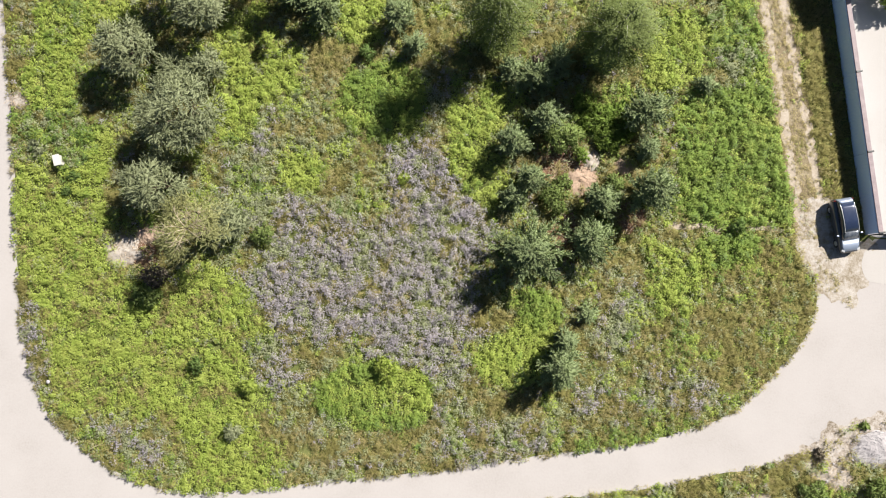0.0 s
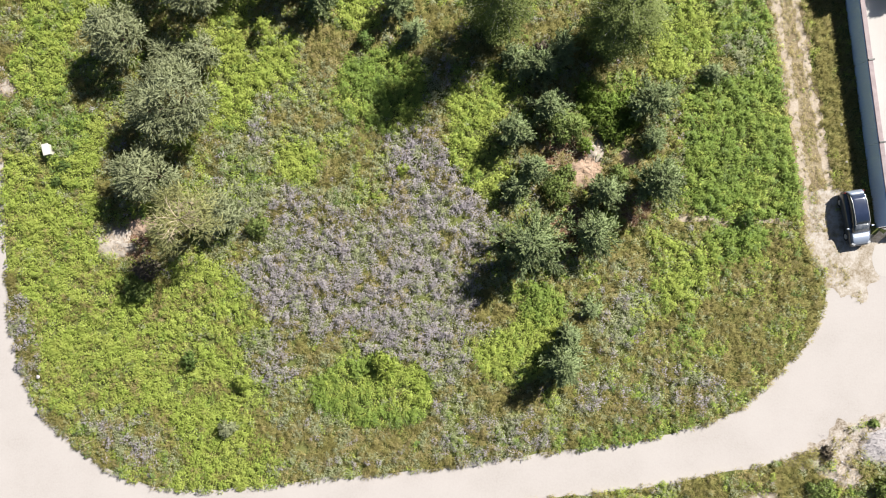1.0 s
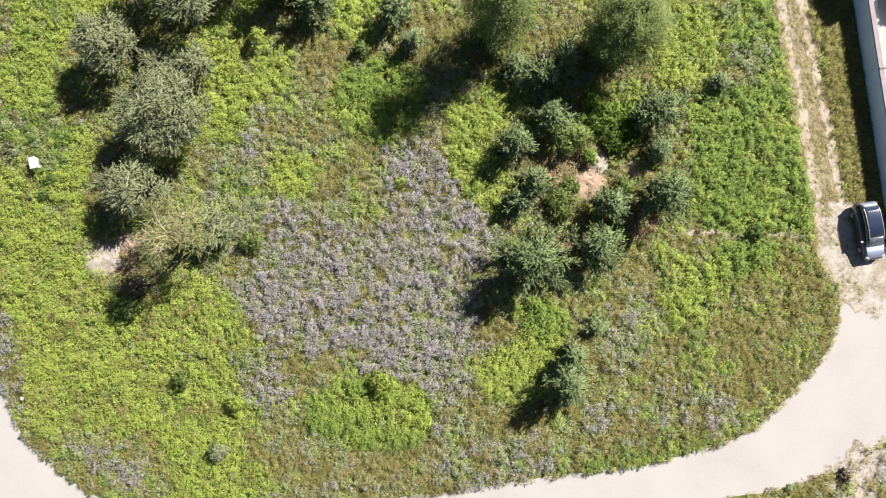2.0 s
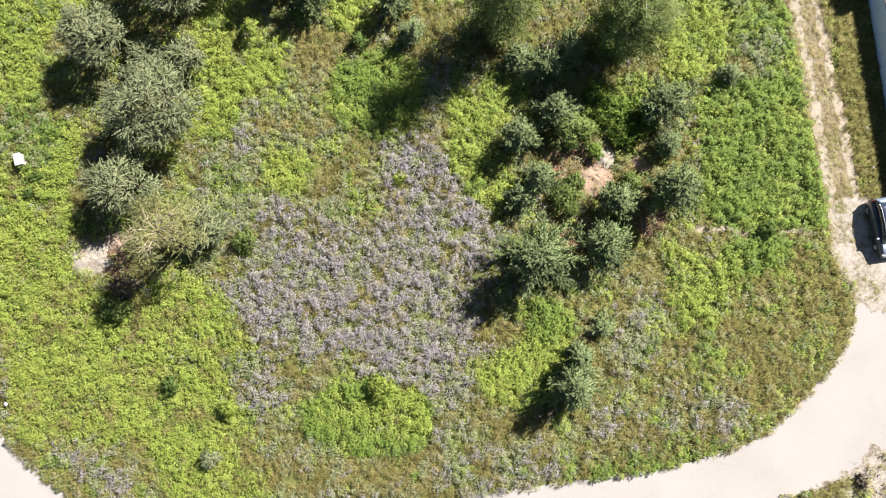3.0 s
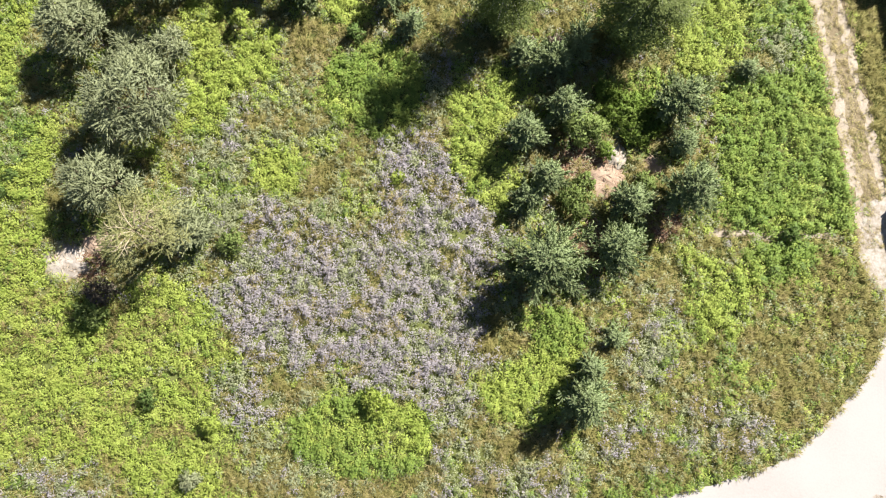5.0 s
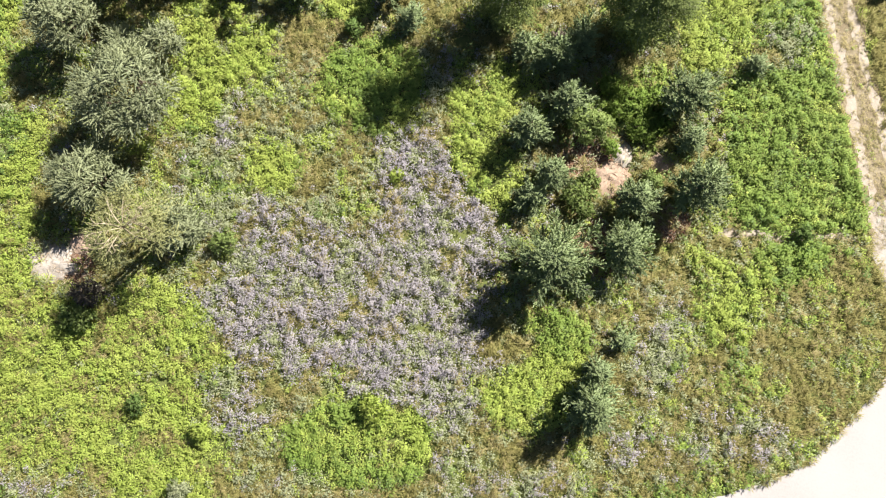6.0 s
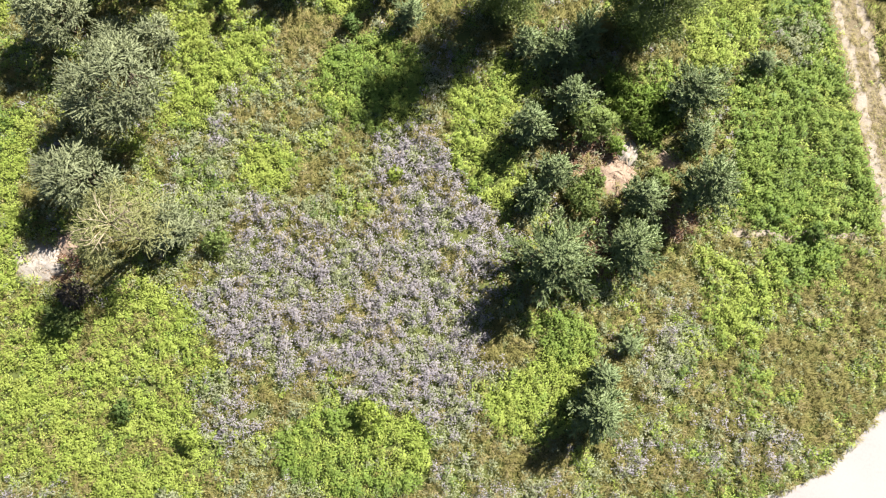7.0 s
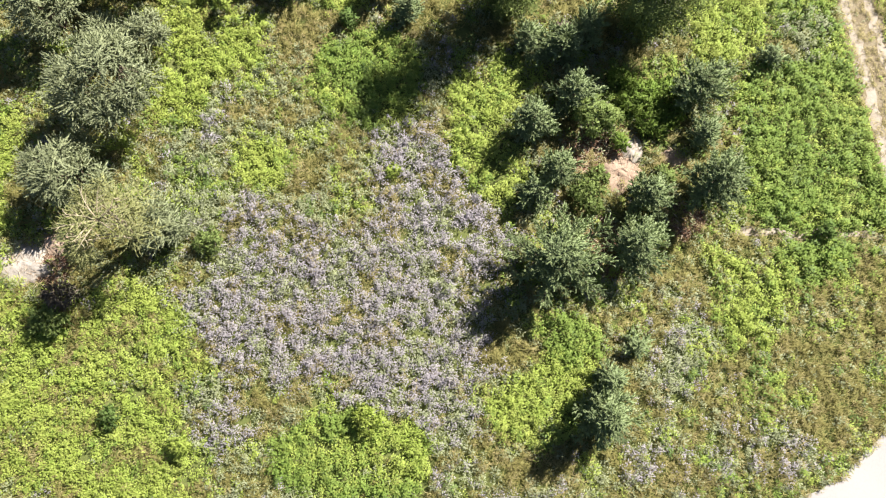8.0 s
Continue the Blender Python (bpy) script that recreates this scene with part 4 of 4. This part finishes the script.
bare_branches(sparse_willow, 2.0, 7.5, 61)
BIRCHES = [
    (4.5, 18.4, 2.3, 11.0),
    (12.78, 16.99, 2.44, 7.5),
]
for k, (px, py, r, h) in enumerate(BIRCHES):
    birch((px, py), r, h, 400 + k, "tall airy birch with fine olive-green leaves", (6, 11)[k])
BUSHES = [  # place, radius, height, leaf, label
    (-12.47, 18.54, 0.55, 2.1, HERB, "small bright green sapling"),
    (-5.25, 17.53, 0.59, 1.2, DARK, "small dark green sapling in the meadow"),
    (-13.28, 4.2, 0.72, 1.4, SHRUB, "small dark green bush beside the flowers"),
    (8.83, 10.8, 1.27, 2.4, SHRUB, "leafy green bush among the pines"),
    (11.82, 11.98, 1.35, 0.9, VIVID, "light green bush among the pines"),
    (12.6, 10.2, 1.05, 0.9, VIVID, "leafy green bush beside bare sand"),
    (13.3, 12.4, 0.9, 0.7, VIVID, "low leafy green bush among the pines"),
    (10.9, 13.1, 0.8, 0.7, VIVID, "low leafy green bush among the pines"),
    (13.7, 10.9, 0.8, 0.75, VIVID, "leafy green clump beside a pine"),
    (9.9, 10.4, 0.9, 1.4, SHRUB, "leafy green bush beside the sand mound"),
    (12.9, 7.0, 0.7, 0.8, SHRUB, "grey-green weed clump on the sand mound"),
    (9.0, 7.2, 0.6, 0.7, SHRUB, "low weed clump beside bare sand"),
    (8.42, 6.04, 1.1, 1.2, SHRUB, "low green bush between pines"),
    (10.57, 9.11, 0.51, 1, VIVID, "small bright bush on the sand"),
    (-21.29, 1.42, 0.85, 2.2, DEAD, "dead brown shrub with dry leaves"),
    (-21.82, 0.03, 1.02, 1.6, SHRUB, "low grey shrub beside dead twigs"),
    (21.89, 3.52, 0.51, 0.9, DARK, "small dark bush on the footpath"),
    (-18.46, -5.31, 0.51, 1.1, DARK, "small dark weed clump"),
    (-14.58, -6.98, 0.6, 1.2, HERB, "small bright green weed clump"),
    (-15.87, -10.2, 0.63, 1.1, SILVER, "small grey-green weed clump"),
    (-4.62, -6.01, 0.8, 1.35, HERB, "bright green leafy clump"),
    (-2.85, 7.99, 0.38, 0.7, HERB, "small yellow-green bush among flowers"),
    (30.44, -11.54, 0.24, 0.25, SHRUB, "small green tuft at the gravel"),
    (26.22, -16.16, 1.02, 0.6, SHRUB, "leafy green clump on the verge"),
    (31.12, -16.28, 1.27, 1, SHRUB, "leafy green bush on the verge"),
    (26.99, -13.59, 0.4, 0.3, DEAD, "dry brown weed at the verge"),
    (34.2, 20.6, 1.5, 2.4, HERB, "rounded yellow-green tree in the yard"),
    (7.72, 16.35, 0.59, 1, DEAD, "dead brown twigs under the birches"),
    (-27.54, 9.09, 0.42, 0.5, DARK, "dark green weeds along a ditch"),
    (-28.12, 8.03, 0.34, 0.4, DARK, "dark green weeds along a ditch"),
    (-30.15, 11.3, 0.68, 0.5, SILVER, "grey weed clump near the road"),
]
for k, (px, py, r, h, leaf, label) in enumerate(BUSHES):
    shrub_tree("bush", (px, py), r, h, 500 + k, label, "bush", leaf, BARK, int((900 if "yard" in label else 420) * r * r) + 60, 11, 0.14, 0.065, 0.0, "", 0.2, 0.36, 0.78)

# ---- boundary wall and gate ----
PLASTER = solid_mat("blue_grey_metal_sheet", (0.58, 0.72, 0.95), (0.66, 0.77, 0.95), 0.7, 0.5, bump=0.1)
COPING = solid_mat("red_brown_coping", (0.20, 0.155, 0.165), (0.27, 0.215, 0.225), 2.5, 0.7, bump=0.2)
BLACK = solid_mat("black_metal", (0.015, 0.015, 0.017), (0.03, 0.03, 0.032), 4.0, 0.5)


def boundary_wall():
    run = WALL_B - WALL_A
    root = thing("boundary_wall", (WALL_A.x, WALL_A.y), "long blue-grey wall with red-brown coping beside the track", "wall", turn=math.degrees(math.atan2(run.y, run.x)))
    root["kind"] = "structure"
    bay, total = 5.95, run.length
    bm = bmesh.new()
    box(bm, (0.10, 0.03, 1.60), (0, 0, 0), 0.008)
    rib_mesh = bpy.data.meshes.new("rib")
    bm.to_mesh(rib_mesh)
    bm.free()
    rib_mesh.materials.append(PLASTER)
    end = total
    while end > 0:
        start = max(0.0, end - bay)
        mid, ln = (start + end) / 2, end - start
        bm = bmesh.new()
        box(bm, (ln - 0.02, 0.26, 1.66), (mid, 0.0, 0.80), 0.012)
        panel = part("wall_panel", bm, PLASTER, root)
        for s in np.arange(start + 0.12, end - 0.1, 0.245):
            rib = new("rib", rib_mesh)
            rib.parent = panel
            rib.location = (s, -0.138, 0.80)
        bm = bmesh.new()
        box(bm, (ln - 0.03, 0.34, 0.08), (mid, 0.08, 1.675), 0.02)
        part("coping", bm, COPING, root, "red-brown coping slab")
        bm = bmesh.new()
        box(bm, (0.12, 0.46, 0.14), (end - 0.02, 0.14, 1.70), 0.015)
        part("bracket", bm, BLACK, root, "small black metal bracket")
        end -= bay
    return root


boundary_wall()


def gate():
    root = thing("metal_gate", (WALL_B.x + 0.1, WALL_B.y - 0.05), "closed dark metal gate with a slatted end at the yard", "gate", turn=-3.0)
    bm = bmesh.new()
    box(bm, (5.6, 0.05, 1.45), (4.05, 0, 0.83), 0.01)
    part("gate_panel", bm, BLACK, root)
    for k in range(6):
        bm = bmesh.new()
        box(bm, (0.09, 0.05, 1.4), (0.27 + 0.17 * k, 0, 0.83), 0.01)
        part("picket", bm, BLACK, root)
    for s in (0.12, 1.24, 6.85):
        bm = bmesh.new()
        box(bm, (0.1, 0.1, 1.62), (s, 0, 0.81), 0.012)
        part("post", bm, BLACK, root)
    return root


gate()

# ---- parked car ----
# one car paint in two tones: lit on top panels, shade painted into the body
PAINT = solid_mat("silver_blue_lit_paint", (0.29, 0.34, 0.44), (0.33, 0.38, 0.48), 2.0, 0.35, 0.35, 0.5, 0.0)
SHADED_PAINT = solid_mat("shade_darkened_paint", (0.05, 0.057, 0.075), (0.06, 0.07, 0.09), 2.0, 0.3, 0.3, 0.6, 0.0)
GLASS = solid_mat("dark_car_glass", (0.012, 0.016, 0.028), (0.02, 0.025, 0.04), 2.0, 0.06, 0.0, 0.6, 0.0)
# sky reflections painted into the windscreen colour as paler grey patches
SCREEN = solid_mat("grey_screen_painted_reflections", (0.035, 0.045, 0.065), (0.14, 0.15, 0.17), 5.0, 0.12, 0.0, 0.6, 0.0)
ROOFTOP = solid_mat("dark_blue_roof", (0.02, 0.03, 0.065), (0.028, 0.04, 0.08), 2.0, 0.15, 0.2, 0.8, 0.0)
CHROME = solid_mat("bright_rail", (0.5, 0.5, 0.5), (0.6, 0.6, 0.6), 3.0, 0.3, 0.5, 0.0, 0.0)
RUBBER = solid_mat("rubber", (0.012, 0.012, 0.012), (0.025, 0.025, 0.025), 8.0, 0.85)
LENS = solid_mat("headlight_lens", (0.30, 0.31, 0.33), (0.38, 0.39, 0.41), 3.0, 0.1, 0.0, 0.5, 0.0)
RED = solid_mat("red_lens", (0.10, 0.012, 0.012), (0.14, 0.015, 0.015), 3.0, 0.15, 0.0, 0.5, 0.0)


def loft(sections, segs=14):
    """A closed body through cross-sections of (y, half width, low, high, corner)."""
    bm = bmesh.new()
    loops = []
    for y, hw, lo, hi, pw in sections:
        ring = []
        for k in range(segs * 2):
            t = 2 * math.pi * k / (segs * 2)
            c, s = math.cos(t), math.sin(t)
            x = hw * math.copysign(abs(c) ** pw, c)
            z = (lo + hi) / 2 + (hi - lo) / 2 * math.copysign(abs(s) ** pw, s)
            ring.append(bm.verts.new((x, y, z)))
        loops.append(ring)
    for a, b in zip(loops, loops[1:]):
        for k in range(len(a)):
            bm.faces.new((a[k], a[(k + 1) % len(a)], b[(k + 1) % len(a)], b[k]))
    bm.faces.new(loops[0][::-1])
    bm.faces.new(loops[-1])
    bmesh.ops.recalc_face_normals(bm, faces=bm.faces)
    for f in bm.faces:
        f.smooth = True
    return bm


def car(at, turn):
    """A compact family car, nose along -y."""
    root = thing("car", at, "silver-grey compact car with dark roof parked on the sand", "car", turn=turn)
    # body colour is darkened to stand for the side turned from the sun
    part("body", loft([(-2.08, 0.60, 0.34, 0.62, 0.5), (-2.0, 0.76, 0.26, 0.74, 0.45), (-1.7, 0.84, 0.22, 0.86, 0.4), (-1.05, 0.87, 0.2, 0.98, 0.38), (0.2, 0.88, 0.2, 1.0, 0.36),
                       (1.3, 0.88, 0.2, 1.02, 0.36), (1.85, 0.84, 0.24, 1.0, 0.4), (2.06, 0.72, 0.32, 0.88, 0.5)]), SHADED_PAINT, root, "car body in grey-blue paint darkened for shade")
    part("cabin", loft([(-1.12, 0.70, 0.86, 0.99, 0.5), (-0.45, 0.68, 0.8, 1.44, 0.42), (0.3, 0.66, 0.8, 1.52, 0.4), (1.3, 0.64, 0.8, 1.49, 0.4), (1.72, 0.62, 0.8, 1.36, 0.42), (2.0, 0.66, 0.84, 0.98, 0.5)]), GLASS, root, "dark tinted glass cabin")
    part("roof", loft([(-0.48, 0.54, 1.38, 1.462, 0.4), (0.3, 0.55, 1.42, 1.542, 0.4), (1.3, 0.53, 1.42, 1.512, 0.4), (1.66, 0.5, 1.34, 1.42, 0.4)]), ROOFTOP, root, "glossy dark blue roof")
    part("tailgate", loft([(1.66, 0.56, 1.22, 1.44, 0.45), (1.86, 0.6, 1.0, 1.36, 0.45), (2.03, 0.66, 0.8, 1.06, 0.5)]), PAINT, root)
    part("hood", loft([(-1.98, 0.58, 0.68, 0.76, 0.45), (-1.6, 0.68, 0.76, 0.90, 0.42), (-1.08, 0.70, 0.84, 1.0, 0.42)]), PAINT, root)
    part("windscreen", loft([(-1.14, 0.60, 0.93, 1.015, 0.5), (-0.82, 0.585, 1.0, 1.245, 0.45), (-0.5, 0.55, 1.2, 1.45, 0.42)]), SCREEN, root, "grey windscreen with pale reflections painted in")
    for s in (-1, 1):
        rail = []
        fc = []
        tube([((s * 0.57, y, z), 0.028) for y, z in ((-0.55, 1.37), (-0.3, 1.47), (0.3, 1.515), (1.2, 1.495), (1.62, 1.38))], rail, fc, 6)
        wood("roof_rail", rail, fc, CHROME, root)
        bm = bmesh.new()
        box(bm, (0.2, 0.12, 0.14), (s * 0.98, -0.72, 1.0), 0.04)
        part("wing_mirror", bm, PAINT, root)
        bm = bmesh.new()
        box(bm, (0.3, 0.28, 0.14), (s * 0.60, -1.86, 0.72), 0.05, s * 0.5)
        part("headlight", bm, LENS, root, "clear headlight")
        bm = bmesh.new()
        box(bm, (0.12, 0.12, 0.34), (s * 0.74, 1.93, 0.92), 0.04)
        part("tail_light", bm, RED, root, "red tail light")
        for y in (-1.28, 1.3):
            bm = bmesh.new()
            turnm = Matrix.Translation((s * 0.75, y, 0.31)) @ Matrix.Rotation(radians(90), 4, "Y")
            bmesh.ops.create_cone(bm, cap_ends=True, segments=24, radius1=0.31, radius2=0.31, depth=0.2, matrix=turnm)
            wheel = part("tyre", bm, RUBBER, root, "black rubber tyre")
            bm = bmesh.new()
            bmesh.ops.create_cone(bm, cap_ends=True, segments=16, radius1=0.2, radius2=0.17, depth=0.23, matrix=turnm)
            part("rim", bm, CHROME, wheel, "silver wheel rim")
    for s in (-0.22, 0.22):
        co, fc = [], []
        tube([((s, -1.05, 1.02), 0.012), ((s + 0.3, -0.95, 1.09), 0.008)], co, fc, 5)
        wood("wiper", co, fc, BLACK, root)
    bm = bmesh.new()
    box(bm, (0.5, 0.03, 0.11), (0, -2.09, 0.46), 0.008)
    part("number_plate", bm, LENS, root, "plain white plate")
    return root


car((29.72, 3.27), 7.0).scale = (0.9, 0.97, 1.0)

# ---- small things ----
WHITE = solid_mat("weathered_white_paint", (0.40, 0.385, 0.35), (0.52, 0.51, 0.48), 4.0, 0.7, bump=0.3)


def marker():
    root = thing("concrete_marker", (-28.57, 10.24), "weathered white concrete block standing in the weeds", "marker", turn=12)
    bm = bmesh.new()
    box(bm, (0.46, 0.78, 0.75), (0, 0, 0.36), 0.06)
    part("block", bm, WHITE, root)
    bm = bmesh.new()
    box(bm, (0.50, 0.84, 0.1), (0, 0, 0.78), 0.03)
    part("cap", bm, WHITE, root)


marker()


def shed():
    """A plain shed by the wall, north of the yard."""
    root = thing("shed", (32.0, 23.7), "plain grey shed standing against the boundary wall", "shed", turn=19.0)
    bm = bmesh.new()
    box(bm, (3.4, 4.6, 3.9), (0, 0, 1.92), 0.02)
    part("wall", bm, WHITE, root)
    bm = bmesh.new()
    box(bm, (3.9, 5.4, 0.16), (0, 0, 3.95), 0.03)
    part("roof", bm, COPING, root, "brown sheet roof")


shed()


def debris():
    """Dead stalks and twigs over the bare sand and litter."""
    rng = np.random.RandomState(8)
    foot = []
    for name, (cx, cy), (rx, ry), *_ in BARE[:12]:
        m = int(90 * rx * ry) + 20
        t, r = rng.uniform(0, 6.28, m), np.sqrt(rng.rand(m))
        foot.append(np.stack([cx + rx * r * np.cos(t), cy + ry * r * np.sin(t), 0.06 + 0.28 * (1 - r * r) * rng.rand(m)], 1))
    p = np.concatenate(foot)
    me = leaves("dead_stalks", rng, p, rng.uniform(0, 6.28, len(p)), rng.uniform(-0.05, 0.35, len(p)), rng.uniform(0.2, 0.7, len(p)), rng.uniform(0.02, 0.05, len(p)), True)
    me.materials.append(DRYSTALK)
    tagged(new("dead_stalks", me), "pale dead stalks and twigs scattered on bare sand", "debris", kind="stuff")


debris()


def gravel_stones():
    """Loose stones on the gravel heap and along the verge."""
    rng = np.random.RandomState(19)
    cx, cy = BARE[12][1]
    m = 1100
    t, r = rng.uniform(0, 6.28, m), np.sqrt(rng.rand(m))
    at = np.stack([cx + 2.3 * r * np.cos(t), cy + 1.5 * r * np.sin(t), 0.05 + 0.3 * np.maximum(1 - r * r, 0)], 1)
    far = rng.uniform((26.5, -14.4), (34, -12.2), (420, 2))
    at = np.concatenate([at, np.column_stack([far, np.full(420, 0.03)])])
    m = len(at)
    tip = np.array([(1, 0, 0), (0, 1, 0), (-1, 0, 0), (0, -1, 0), (0, 0, 1), (0, 0, -1)], float)
    size = rng.uniform(0.015, 0.042, (m, 1, 1))
    co = at[:, None] + tip[None] * size * rng.uniform(0.6, 1.3, (m, 6, 3))
    tri = np.array([(0, 1, 4), (1, 2, 4), (2, 3, 4), (3, 0, 4), (1, 0, 5), (2, 1, 5), (3, 2, 5), (0, 3, 5)])
    me = poly_mesh("gravel_stones", co.reshape(-1, 3), (np.arange(m)[:, None, None] * 6 + tri[None]).reshape(-1, 3))
    me.materials.append(GRAVEL)
    tagged(new("gravel_stones", me), "loose pale grey stones on the gravel heap", "gravel", kind="stuff")


gravel_stones()


def stick(at, length, turn):
    root = thing("fallen_stick", at, "thin pale dead stick lying across the weeds", "stick", turn=turn)
    co, fc = [], []
    tube([((0, 0, 0), 0.03), ((length * 0.4, 0.05, 0.06), 0.026), ((length, 0, 0.02), 0.012)], co, fc, 6)
    wood("stem", co, fc, TWIG, root)
    co, fc = [], []
    tube([((length * 0.4, 0.05, 0.06), 0.018), ((length * 0.7, 0.25, 0.12), 0.008)], co, fc, 5)
    wood("twig", co, fc, TWIG, root)


stick((-26.4, -11.16, 0.5), 0.95, 22.0)


def stone(at, size, seed):
    """A weathered lump, faceted and half sunk."""
    rng = np.random.RandomState(seed)
    bm = bmesh.new()
    bmesh.ops.create_icosphere(bm, subdivisions=2, radius=size)
    for v in bm.verts:
        v.co *= 1 + 0.28 * noise.noise(v.co * (1.6 / size) + Vector((seed, 0, 0)))
        v.co.z *= 0.65
    me = bpy.data.meshes.new("stone")
    bm.to_mesh(me)
    bm.free()
    me.materials.append(GRAVEL)
    ob = new("stone", me)
    ob.matrix_basis = pose(at[0], at[1], at[2], 0, 0, rng.uniform(0, 360))
    tagged(ob, "small pale weathered stone lying among weeds and sand", "stone", "loose stones")


STONES = [(-29.54, -6.16, 0.42, 0.14), (27.14, -13.58, 0.06, 0.11), (28.05, -14.21, 0.1, 0.09), (28.57, -14.83, 0.14, 0.12), (27.49, -15.46, 0.1, 0.1), (29.5, -14.01, 0.08, 0.09),
          (29.37, 10.18, 0.1, 0.1), (29.6, 7.42, 0.1, 0.09)]
for k, (sx, sy, sz, size) in enumerate(STONES):
    stone((sx, sy, sz), size, 700 + k)
